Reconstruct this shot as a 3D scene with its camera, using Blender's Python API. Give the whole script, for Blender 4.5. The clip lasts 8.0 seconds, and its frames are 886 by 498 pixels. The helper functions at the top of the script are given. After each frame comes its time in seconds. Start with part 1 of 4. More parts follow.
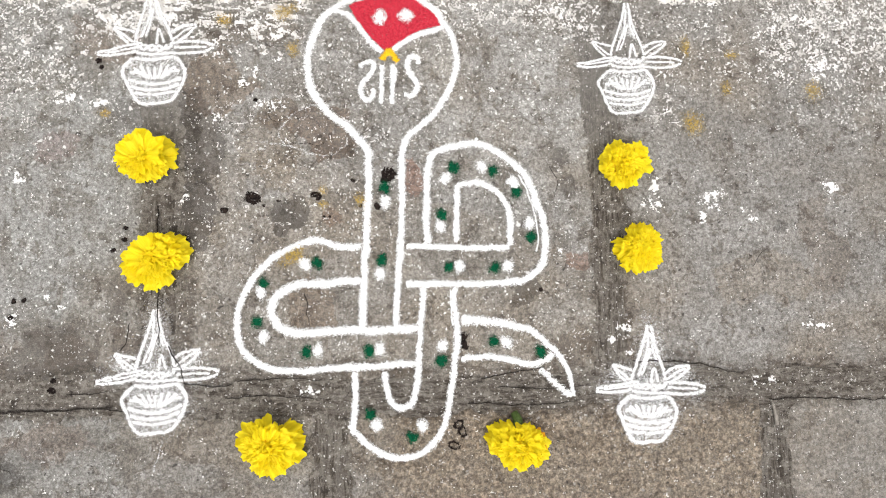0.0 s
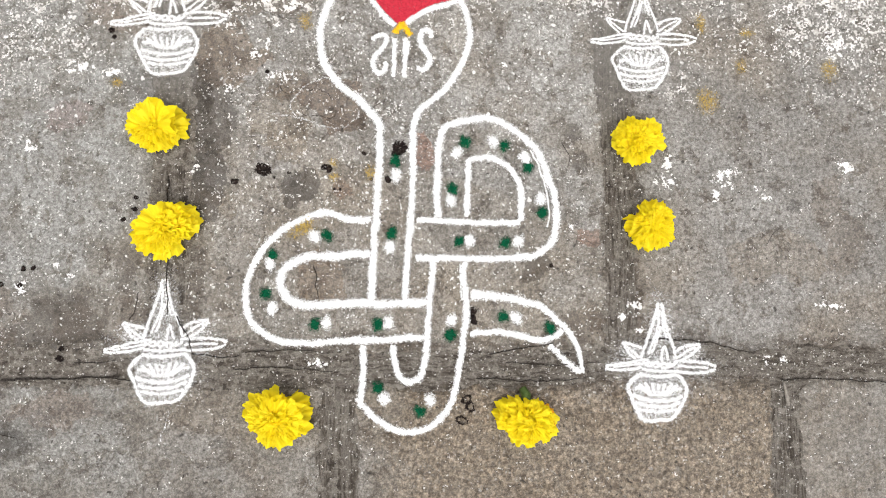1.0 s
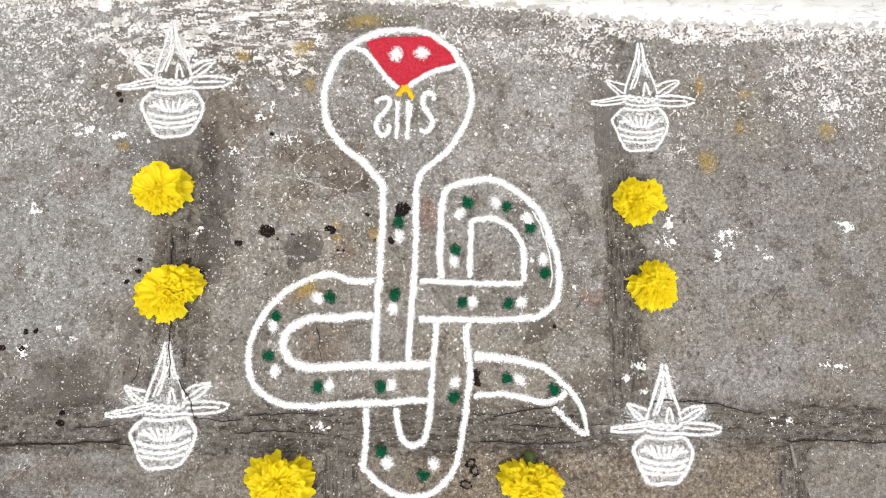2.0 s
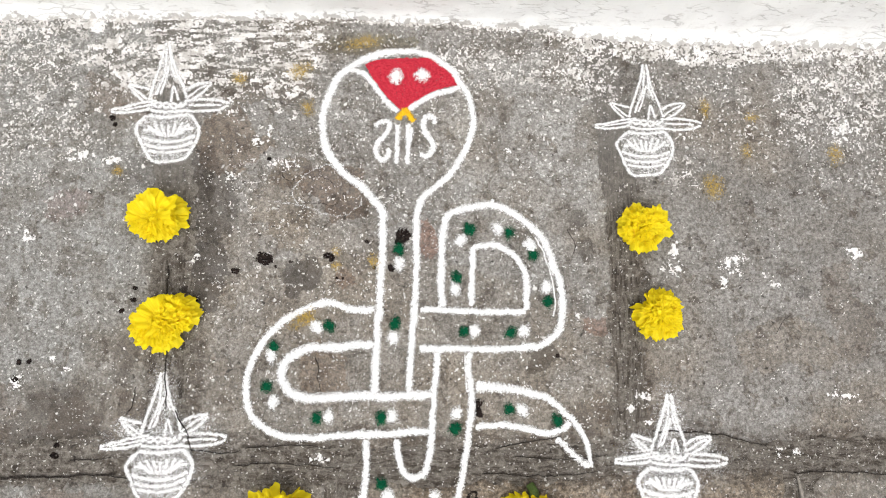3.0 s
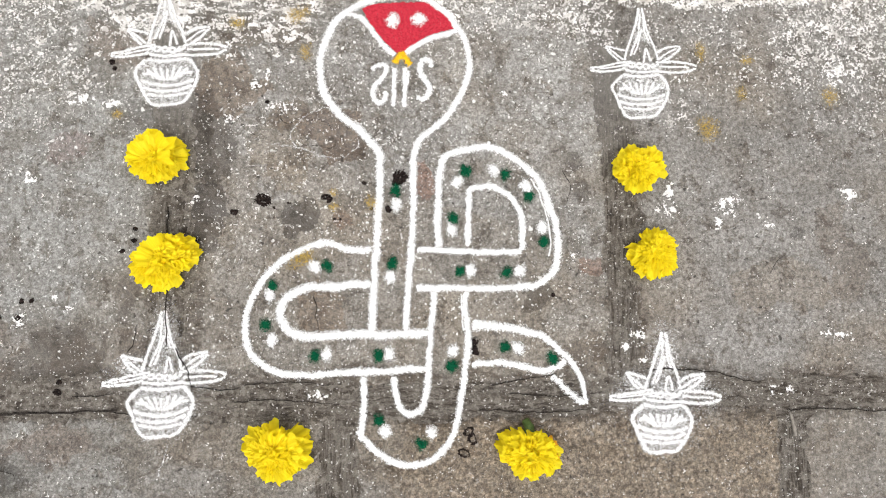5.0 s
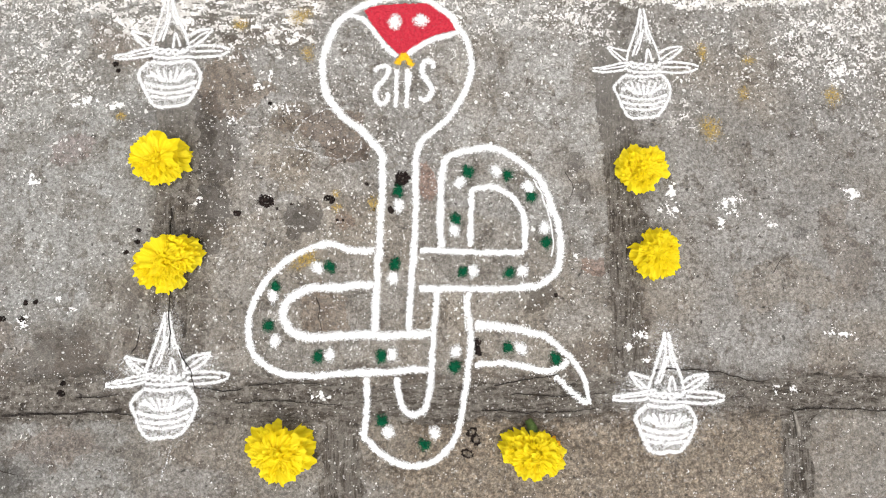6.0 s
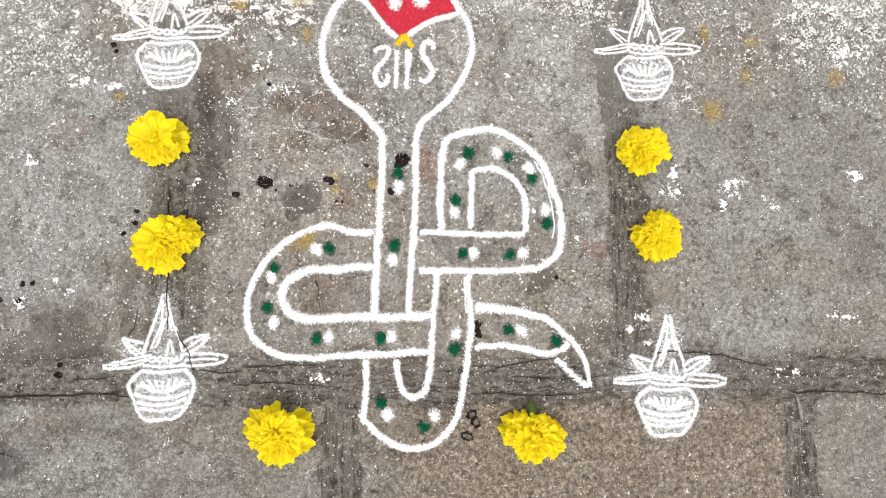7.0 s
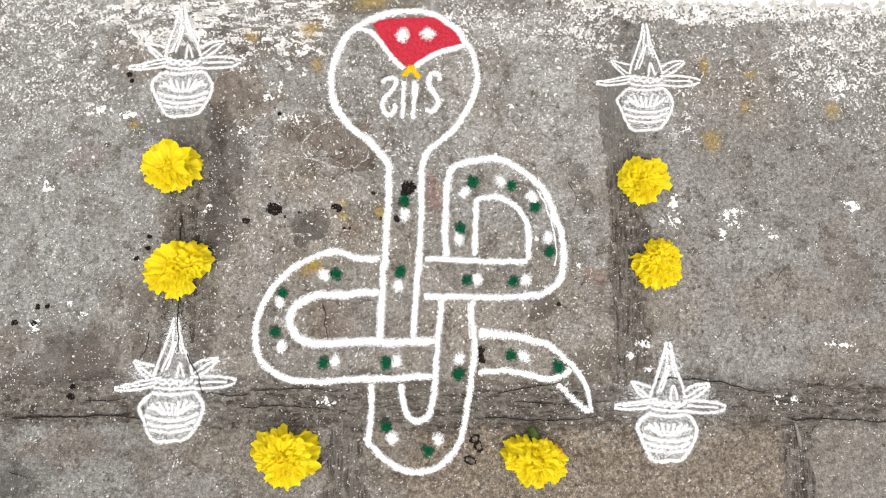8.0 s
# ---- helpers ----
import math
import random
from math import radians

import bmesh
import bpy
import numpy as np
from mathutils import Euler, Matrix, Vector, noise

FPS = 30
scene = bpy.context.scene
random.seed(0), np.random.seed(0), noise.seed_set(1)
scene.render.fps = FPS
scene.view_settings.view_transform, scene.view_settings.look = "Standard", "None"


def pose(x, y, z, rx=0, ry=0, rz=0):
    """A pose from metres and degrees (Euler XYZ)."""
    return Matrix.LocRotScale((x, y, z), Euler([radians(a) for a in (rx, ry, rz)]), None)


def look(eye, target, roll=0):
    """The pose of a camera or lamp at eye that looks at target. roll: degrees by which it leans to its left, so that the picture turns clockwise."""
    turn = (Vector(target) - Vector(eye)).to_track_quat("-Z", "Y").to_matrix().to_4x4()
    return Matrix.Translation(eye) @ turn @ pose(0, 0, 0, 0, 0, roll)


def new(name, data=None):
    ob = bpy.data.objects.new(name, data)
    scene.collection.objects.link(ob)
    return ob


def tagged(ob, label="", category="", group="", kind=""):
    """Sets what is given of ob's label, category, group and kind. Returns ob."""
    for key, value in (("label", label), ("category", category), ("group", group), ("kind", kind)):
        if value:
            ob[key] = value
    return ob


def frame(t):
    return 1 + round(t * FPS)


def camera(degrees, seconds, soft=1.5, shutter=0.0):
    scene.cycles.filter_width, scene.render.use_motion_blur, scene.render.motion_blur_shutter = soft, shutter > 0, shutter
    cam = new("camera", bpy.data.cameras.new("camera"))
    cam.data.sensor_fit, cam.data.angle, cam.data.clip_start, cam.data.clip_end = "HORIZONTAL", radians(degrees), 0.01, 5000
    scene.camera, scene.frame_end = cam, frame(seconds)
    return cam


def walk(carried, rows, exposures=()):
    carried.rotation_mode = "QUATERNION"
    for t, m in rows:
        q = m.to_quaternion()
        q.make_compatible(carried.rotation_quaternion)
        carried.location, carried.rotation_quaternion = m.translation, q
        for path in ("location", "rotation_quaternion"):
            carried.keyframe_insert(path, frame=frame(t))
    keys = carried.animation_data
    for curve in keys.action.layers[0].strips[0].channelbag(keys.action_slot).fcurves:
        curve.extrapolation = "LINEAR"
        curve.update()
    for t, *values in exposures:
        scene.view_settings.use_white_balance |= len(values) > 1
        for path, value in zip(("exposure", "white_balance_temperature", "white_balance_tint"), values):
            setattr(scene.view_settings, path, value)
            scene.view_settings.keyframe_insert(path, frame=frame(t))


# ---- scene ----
cam = camera(68.3, 8.0, 1.15)
PATH = [
    (0, (-0.009, -0.03, 0.68), (0.035, 0.146, -1.312), 13.6),
    (0.2, (-0.0132, -0.0475, 0.6705), (0.0259, 0.139, -1.3204), 11.47),
    (0.5, (-0.015, -0.057, 0.673), (0.023, 0.116, -1.319), 12.0),
    (0.7, (-0.0167, -0.0601, 0.6796), (0.0266, 0.1126, -1.3124), 13.95),
    (1, (-0.014, -0.057, 0.674), (0.014, 0.121, -1.317), 9.4),
    (1.2, (-0.0166, -0.0546, 0.6734), (0.012, 0.1466, -1.3163), 8.64),
    (1.5, (-0.017, -0.045, 0.677), (0.013, 0.194, -1.309), 7.7),
    (1.8, (-0.0133, -0.0357, 0.6796), (0.008, 0.2374, -1.3015), 4.88),
    (2, (-0.018, -0.024, 0.679), (0.011, 0.242, -1.303), 6.5),
    (2.2, (-0.02, -0.001, 0.681), (0.016, 0.228, -1.305), 9.3),
    (3.3, (-0.02, 0.012, 0.668), (0.007, 0.265, -1.316), 6.2),
    (3.5, (-0.019, 0.006, 0.668), (0.003, 0.255, -1.316), 5.1),
    (3.7, (-0.0167, -0.0026, 0.6693), (-0.001, 0.2448, -1.3153), 3.75),
    (4, (-0.014, -0.015, 0.67), (0.0, 0.226, -1.316), 3.5),
    (4.2, (-0.012, -0.0256, 0.6703), (0.002, 0.2198, -1.3146), 3.46),
    (4.5, (-0.011, -0.038, 0.67), (0.004, 0.202, -1.316), 3.7),
    (4.7, (-0.013, -0.039, 0.671), (0.011, 0.186, -1.317), 6.2),
    (5.8, (-0.013, -0.055, 0.669), (0.0, 0.181, -1.317), 3.4),
    (6, (-0.013, -0.045, 0.671), (0.001, 0.191, -1.315), 3.4),
    (6.2, (-0.0137, -0.0386, 0.6721), (-0.0008, 0.2018, -1.3133), 3.11),
    (6.5, (-0.011, -0.036, 0.673), (0.002, 0.203, -1.313), 3.1),
    (6.8, (-0.0133, -0.0524, 0.6647), (-0.0012, 0.1839, -1.3212), 2.95),
    (7, (-0.013, -0.063, 0.664), (0.001, 0.173, -1.322), 3.5),
    (7.2, (-0.0113, -0.0729, 0.6631), (0.0029, 0.172, -1.3218), 3.42),
    (7.5, (-0.015, -0.073, 0.665), (-0.006, 0.177, -1.319), 2.4),
    (7.8, (-0.0132, -0.0614, 0.6743), (-0.0156, 0.2163, -1.3063), 0.02),
    (8, (-0.013, -0.05, 0.681), (-0.014, 0.223, -1.301), 0.3),
]
STOPS = [(0, 0.30), (0.5, 0.32), (1.5, 0.26), (2.0, 0.18), (2.2, 0.16), (3.3, 0.15), (3.5, 0.15), (4.5, 0.20), (6, 0.28), (7, 0.30), (7.5, 0.31), (8, 0.23)]
walk(cam, [(t, look(eye, target, roll)) for t, eye, target, roll in PATH], STOPS)

# ---------------------------------------------------------------- world and light
world = bpy.data.worlds.new("overcast_sky")
scene.world = world
world.use_nodes = True
wn = world.node_tree
sky = wn.nodes.new("ShaderNodeTexSky")
sky.sky_type, sky.sun_disc = "NISHITA", False
sky.sun_elevation, sky.sun_rotation = radians(62), radians(160)
sky.dust_density, sky.air_density = 4.0, 1.0
soften = wn.nodes.new("ShaderNodeHueSaturation")
soften.inputs["Saturation"].default_value = 0.22
wn.links.new(sky.outputs[0], soften.inputs["Color"])
wn.links.new(soften.outputs[0], wn.nodes["Background"].inputs[0])
wn.nodes["Background"].inputs[1].default_value = 0.15

sun_data = bpy.data.lights.new("sun", "SUN")
sun_data.energy, sun_data.angle, sun_data.color = 1.2, radians(35), (0.972, 0.985, 0.955)
sun = new("sun", sun_data)
sun.matrix_world = look((-0.35, -1.0, 2.4), (0, 0, 0))


# ---------------------------------------------------------------- node shorthand
class Nodes:
    def __init__(self, name):
        self.mat = bpy.data.materials.new(name)
        self.mat.use_nodes = True
        self.nt = self.mat.node_tree
        self.bsdf = self.nt.nodes["Principled BSDF"]
        self.out = self.nt.nodes["Material Output"]

    def put(self, socket, value):
        if value is None:
            return
        if isinstance(value, bpy.types.NodeSocket):
            self.nt.links.new(value, socket)
        elif isinstance(value, tuple) and len(value) == 3 and socket.type == "RGBA":
            socket.default_value = (*value, 1)
        else:
            socket.default_value = value

    def pos(self):
        return self.nt.nodes.new("ShaderNodeNewGeometry").outputs["Position"]

    def scaled(self, vec, sx, sy, sz=1.0, at=(0, 0, 0)):
        n = self.nt.nodes.new("ShaderNodeMapping")
        self.put(n.inputs["Vector"], vec)
        n.inputs["Scale"].default_value = (sx, sy, sz)
        n.inputs["Location"].default_value = at
        return n.outputs[0]

    def noise(self, vec, scale, detail=4.0, rough=0.55, distort=0.0):
        n = self.nt.nodes.new("ShaderNodeTexNoise")
        self.put(n.inputs["Vector"], vec)
        n.inputs["Scale"].default_value, n.inputs["Detail"].default_value = scale, detail
        n.inputs["Roughness"].default_value, n.inputs["Distortion"].default_value = rough, distort
        return n.outputs["Fac"]

    def cells(self, vec, scale, feature="F1"):
        n = self.nt.nodes.new("ShaderNodeTexVoronoi")
        n.feature = feature
        self.put(n.inputs["Vector"], vec)
        n.inputs["Scale"].default_value = scale
        return n

    def math(self, op, a, b=None, c=None):
        n = self.nt.nodes.new("ShaderNodeMath")
        n.operation = op
        for s, v in zip(n.inputs, (a, b, c)):
            self.put(s, v)
        return n.outputs[0]

    def ramp(self, v, a, b, lo=0.0, hi=1.0):
        n = self.nt.nodes.new("ShaderNodeMapRange")
        n.interpolation_type = "SMOOTHSTEP"
        for s, x in zip(n.inputs, (v, a, b, lo, hi)):
            self.put(s, x)
        return n.outputs[0]

    def mix(self, fac, a, b, mode="MIX"):
        n = self.nt.nodes.new("ShaderNodeMix")
        n.data_type, n.blend_type = "RGBA", mode
        self.put(n.inputs[0], fac), self.put(n.inputs[6], a), self.put(n.inputs[7], b)
        return n.outputs[2]

    def split(self, vec):
        n = self.nt.nodes.new("ShaderNodeSeparateXYZ")
        self.put(n.inputs[0], vec)
        return n.outputs

    def bump(self, height, strength, dist=0.001):
        n = self.nt.nodes.new("ShaderNodeBump")
        n.inputs["Strength"].default_value, n.inputs["Distance"].default_value = strength, dist
        self.put(n.inputs["Height"], height)
        self.put(self.bsdf.inputs["Normal"], n.outputs[0])

    def blob(self, vec, x, y, rx, ry, turn=0.0):
        """A soft ellipse in the ground plane: 1 in the middle, 0 outside."""
        n = self.nt.nodes.new("ShaderNodeMapping")
        n.vector_type = "TEXTURE"
        self.put(n.inputs["Vector"], vec)
        n.inputs["Location"].default_value = (x, y, 0)
        n.inputs["Rotation"].default_value = (0, 0, radians(turn))
        n.inputs["Scale"].default_value = (rx, ry, 1e3)
        m = self.nt.nodes.new("ShaderNodeVectorMath")
        m.operation = "LENGTH"
        self.put(m.inputs[0], n.outputs[0])
        return self.ramp(m.outputs["Value"], 1.0, 0.92)

    def wobbled(self, vec, amount, scale):
        n = self.nt.nodes.new("ShaderNodeTexNoise")
        self.put(n.inputs["Vector"], vec)
        n.inputs["Scale"].default_value, n.inputs["Detail"].default_value = scale, 4
        m = self.nt.nodes.new("ShaderNodeVectorMath")
        m.operation = "MULTIPLY_ADD"
        self.put(m.inputs[0], n.outputs["Color"])
        m.inputs[1].default_value = (amount, amount, 0)
        s = self.nt.nodes.new("ShaderNodeVectorMath")
        s.operation = "SUBTRACT"
        self.put(s.inputs[0], vec)
        s.inputs[1].default_value = (amount / 2, amount / 2, 0)
        self.put(m.inputs[2], s.outputs[0])
        return m.outputs[0]

    def done(self, colour, rough=0.85, spec=0.25):
        self.put(self.bsdf.inputs["Base Color"], colour)
        self.put(self.bsdf.inputs["Roughness"], rough)
        self.bsdf.inputs["Specular IOR Level"].default_value = spec
        return self.mat


# ---------------------------------------------------------------- materials
def band(n, coord, centre, half, soft):
    d = n.math("ABSOLUTE", n.math("SUBTRACT", coord, centre))
    return n.ramp(d, half + soft, half)


def stone_material():
    n = Nodes("worn_paving_stone")
    p = n.pos()
    w = n.wobbled(p, 0.05, 14)
    we = n.wobbled(n.wobbled(p, 0.045, 20), 0.018, 80)
    wf = n.wobbled(p, 0.016, 60)
    wk = n.wobbled(p, 0.007, 190)
    big, mid = n.noise(p, 5, 5), n.noise(p, 34, 9, 0.68)
    cloud = n.noise(we, 15, 8, 0.66)
    fine, grit, sand = n.noise(p, 240, 5, 0.75), n.noise(p, 620, 3, 0.7), n.noise(n.scaled(p, 1, 1, 1, (5, 3, 0)), 1150, 2, 0.7)
    c = n.mix(n.ramp(big, 0.35, 0.65), (0.230, 0.225, 0.216), (0.270, 0.265, 0.256))
    c = n.mix(n.ramp(n.noise(w, 7, 6), 0.46, 0.70, 0, 0.6), c, (0.225, 0.192, 0.153))
    # the stone at the west is cooler and paler, the one in the middle browner
    west = n.ramp(n.split(w)[0], -0.27, -0.33)
    c = n.mix(n.math("MULTIPLY", west, 0.7), c, (0.262, 0.267, 0.263))
    c = n.mix(n.math("MULTIPLY", n.ramp(n.blob(w, -0.10, -0.06, 0.30, 0.15, 0), 0, 1, 0, 0.8), n.ramp(cloud, 0.38, 0.62, 0.2, 0.6)), c, (0.205, 0.172, 0.132))
    c = n.mix(n.math("MULTIPLY", n.blob(wf, -0.40, -0.085, 0.13, 0.050, 0), n.ramp(cloud, 0.44, 0.54, 0.35, 0.9)), c, (0.150, 0.130, 0.112))
    c = n.mix(n.ramp(cloud, 0.46, 0.41, 0, n.ramp(n.split(w)[0], 0.16, 0.22, 0.8, 0.4)), c, n.mix(1.0, c, (0.70, 0.665, 0.625), "MULTIPLY"))
    c = n.mix(n.ramp(n.noise(we, 40, 7, 0.72), 0.430, 0.405, 0, 0.9), c, n.mix(1.0, c, (0.60, 0.555, 0.51), "MULTIPLY"))
    # a paler patch of the face beside the hood
    c = n.mix(n.math("MULTIPLY", n.blob(we, 0.085, 0.205, 0.105, 0.115, 0), 0.8), c, n.mix(1.0, c, (1.16, 1.17, 1.18), "MULTIPLY"))
    # small flaked patches with crisp rims, darker and paler than the face
    flake = n.noise(wk, 62, 4, 0.6)
    c = n.mix(n.ramp(flake, 0.405, 0.385, 0, 0.8), c, n.mix(1.0, c, (0.56, 0.52, 0.48), "MULTIPLY"))
    c = n.mix(n.ramp(flake, 0.625, 0.645, 0, 0.6), c, n.mix(1.0, c, (1.24, 1.24, 1.25), "MULTIPLY"))
    patchy = n.noise(n.scaled(wk, 1, 1, 1, (7.1, 2.3, 0)), 25, 6, 0.62)
    even = n.ramp(n.split(w)[0], 0.16, 0.22, 1.0, 0.35)      # the stone at the east is the most even one
    c = n.mix(n.math("MULTIPLY", n.ramp(patchy, 0.475, 0.455, 0, 0.7), even), c, n.mix(1.0, c, (0.76, 0.73, 0.70), "MULTIPLY"))
    c = n.mix(n.ramp(patchy, 0.575, 0.59, 0, 0.5), c, n.mix(1.0, c, (1.15, 1.16, 1.17), "MULTIPLY"))
    # thin dark rims where a layer of the face has worn away
    layer = n.noise(we, 9, 6, 0.6)
    rim = n.math("MULTIPLY", n.ramp(n.math("ABSOLUTE", n.math("SUBTRACT", layer, 0.47)), 0.010, 0.003), n.ramp(n.noise(p, 16, 4), 0.50, 0.60))
    c = n.mix(n.math("MULTIPLY", rim, 0.6), c, n.mix(1.0, c, (0.42, 0.38, 0.34), "MULTIPLY"))
    c = n.mix(n.ramp(mid, 0.36, 0.64), n.mix(1.0, c, (0.86, 0.85, 0.84), "MULTIPLY"), n.mix(1.0, c, (1.10, 1.10, 1.10), "MULTIPLY"))
    c = n.mix(n.math("MULTIPLY", n.ramp(n.split(p)[0], 0.16, 0.22), n.ramp(n.split(p)[1], -0.13, -0.10)), c, n.mix(1.0, c, (0.91, 0.905, 0.905), "MULTIPLY"))
    # the browner, coarser stones of the lower course
    xyz = n.split(w)
    low = n.ramp(xyz[1], -0.11, -0.15)
    right = n.math("MULTIPLY", n.ramp(xyz[0], -0.12, 0.0), n.ramp(n.split(p)[0], 0.358, 0.352, 0.25, 1.0))
    coarse = n.math("MULTIPLY", low, n.ramp(right, 0, 1, 0.12, 1.0))
    brown = n.mix(n.ramp(n.noise(p, 150, 4, 0.7), 0.36, 0.62), (0.108, 0.088, 0.067), (0.232, 0.200, 0.160))
    c = n.mix(low, c, n.mix(1.0, c, (0.86, 0.85, 0.84), "MULTIPLY"))
    c = n.mix(n.math("MULTIPLY", coarse, 0.75), c, brown)
    # crushed aggregate: small angular grains, each of its own tone
    for scale, amount, bare in ((330, 0.85, 0.28), (560, 0.55, 0.35)):
        v = n.cells(n.scaled(wk, 1, 1, 1, (scale * 0.013, 0.7, 0)), scale)
        tone = n.split(v.outputs["Color"])
        grains = n.mix(tone[1], n.mix(tone[0], (0.50, 0.46, 0.42), (1.00, 0.95, 0.88)), n.mix(tone[2], (1.02, 1.02, 1.03), (1.62, 1.52, 1.42)))
        c = n.mix(n.ramp(coarse, 0, 1, bare * amount, amount), c, n.mix(1.0, c, grains, "MULTIPLY"))
    # shaped stains: clay-brown, reddish and wet-dark ones
    for x, y, rx, ry, turn, col, a in (
            (-0.122, 0.160, 0.040, 0.028, -12, (0.128, 0.094, 0.072), 0.85), (-0.168, 0.176, 0.022, 0.016, 20, (0.125, 0.100, 0.078), 0.8),
            (-0.175, 0.135, 0.030, 0.040, 20, (0.195, 0.165, 0.130), 0.6), (-0.236, 0.212, 0.040, 0.030, 0, (0.160, 0.122, 0.092), 0.75),
            (-0.200, 0.262, 0.055, 0.014, 8, (0.13, 0.105, 0.085), 0.7), (-0.092, 0.318, 0.060, 0.012, 0, (0.150, 0.130, 0.085), 0.7),
            (-0.026, 0.106, 0.013, 0.018, 0, (0.24, 0.140, 0.108), 0.75), (-0.155, 0.070, 0.024, 0.018, 30, (0.085, 0.080, 0.075), 0.95),
            (0.132, 0.124, 0.011, 0.016, 10, (0.095, 0.086, 0.078), 0.75), (0.140, 0.098, 0.010, 0.012, 30, (0.095, 0.086, 0.078), 0.75), (0.090, -0.018, 0.018, 0.013, 20, (0.075, 0.068, 0.06), 0.85),
            (-0.440, -0.185, 0.050, 0.030, 0, (0.150, 0.142, 0.135), 0.7), (-0.130, -0.024, 0.026, 0.030, 0, (0.175, 0.130, 0.095), 0.6), (-0.397, -0.072, 0.050, 0.034, 10, (0.125, 0.112, 0.100), 0.9),
            (0.149, 0.017, 0.014, 0.010, 0, (0.17, 0.10, 0.075), 0.7), (-0.330, 0.245, 0.060, 0.020, -24, (0.175, 0.135, 0.11), 0.6),
            (-0.252, 0.150, 0.026, 0.048, 0, (0.075, 0.067, 0.060), 0.8), (-0.250, 0.062, 0.022, 0.044, -6, (0.062, 0.056, 0.052), 0.85),
            (-0.315, 0.175, 0.030, 0.020, 0, (0.10, 0.09, 0.085), 0.6), (0.165, -0.075, 0.070, 0.018, 0, (0.115, 0.095, 0.078), 0.7),
            (0.345, -0.005, 0.055, 0.030, 0, (0.205, 0.172, 0.135), 0.5), (0.410, 0.030, 0.024, 0.055, 10, (0.17, 0.14, 0.115), 0.5),
            (-0.395, -0.165, 0.045, 0.022, 0, (0.19, 0.145, 0.12), 0.5), (-0.330, -0.020, 0.012, 0.026, 0, (0.115, 0.10, 0.09), 0.7),
            (-0.400, 0.140, 0.022, 0.016, 0, (0.19, 0.13, 0.12), 0.5), (0.365, 0.052, 0.008, 0.006, 0, (0.10, 0.095, 0.09), 0.8),
            (-0.437, -0.200, 0.022, 0.016, 0, (0.105, 0.10, 0.092), 0.7), (-0.110, 0.065, 0.010, 0.010, 0, (0.16, 0.115, 0.09), 0.8)):
        r = min(rx, ry)
        m = n.blob(n.wobbled(n.wobbled(wk, r * 2.2, 0.6 / r), r * 1.1, 2.4 / r), x, y, rx, ry, turn)
        m = n.math("MULTIPLY", m, n.ramp(fine, 0.3, 0.6, 0.5, 1.0))
        tone = tuple(min(1.25, v / t) for v, t in zip(col, (0.235, 0.225, 0.212)))
        c = n.mix(n.math("MULTIPLY", m, a), c, n.mix(1.0, c, tone, "MULTIPLY"))
    # damp, dirty margins along the joints
    up = n.ramp(xyz[1], -0.14, -0.10)
    xyz = n.split(we)
    d1 = n.math("MULTIPLY", band(n, xyz[0], -0.280, 0.026, 0.010), n.math("MULTIPLY", up, n.ramp(xyz[1], 0.215, 0.18, 0.2, 1.0)))
    d2 = n.math("MULTIPLY", band(n, xyz[0], 0.184, 0.014, 0.009), n.math("MULTIPLY", up, n.ramp(xyz[1], 0.26, 0.12, 0.35, 1.0)))
    d3 = band(n, xyz[1], -0.114, 0.021, 0.012)
    streak = n.noise(n.scaled(wk, 0.35, 1), 170, 5, 0.65)
    dirt = n.math("MULTIPLY", n.math("MAXIMUM", n.math("MAXIMUM", d1, d2), d3), n.ramp(streak, 0.42, 0.58, 0.35, 0.95))
    c = n.mix(dirt, c, n.mix(1.0, c, (0.37, 0.325, 0.285), "MULTIPLY"))
    # grain, pale grit, white specks and pits
    c = n.mix(n.ramp(fine, 0.38, 0.60), n.mix(1.0, c, (0.64, 0.63, 0.62), "MULTIPLY"), n.mix(1.0, c, (1.20, 1.20, 1.20), "MULTIPLY"))
    c = n.mix(n.ramp(grit, 0.40, 0.60), n.mix(1.0, c, (0.74, 0.73, 0.72), "MULTIPLY"), n.mix(1.0, c, (1.22, 1.22, 1.22), "MULTIPLY"))
    c = n.mix(n.ramp(sand, 0.62, 0.72, 0, 0.40), c, (0.55, 0.53, 0.50))
    c = n.mix(n.ramp(sand, 0.36, 0.28, 0, 0.55), c, (0.055, 0.048, 0.043))
    thin = n.math("SUBTRACT", 1.0, n.math("MULTIPLY", n.math("MAXIMUM", low, n.ramp(n.split(w)[0], 0.12, 0.20)), n.ramp(n.split(w)[1], 0.12, 0.22, 0.75, 0.0)))
    for scale, limit, gate, lo in ((72, 0.13, 0.60, 0.47), (110, 0.15, 0.40, 0.45), (190, 0.22, 0.38, 0.45), (330, 0.25, 0.45, 0.45)):
        v = n.cells(n.scaled(wf, 1, 1, 1, (scale * 0.01, 0.3, 0)), scale)
        rnd = n.split(v.outputs["Color"])
        size = n.math("MULTIPLY", limit, n.ramp(rnd[2], 0, 1, 0.6, 1.25))
        spot = n.math("MULTIPLY", n.ramp(n.math("DIVIDE", v.outputs["Distance"], size), 1.0, 0.65), n.math("GREATER_THAN", rnd[0], gate))
        patch = n.math("MULTIPLY", n.ramp(n.noise(p, 9 + scale * 0.05, 4, 0.7), lo, lo + 0.14), thin)
        c = n.mix(n.math("MULTIPLY", n.math("MULTIPLY", spot, patch), 0.9), c, (0.76, 0.745, 0.72))
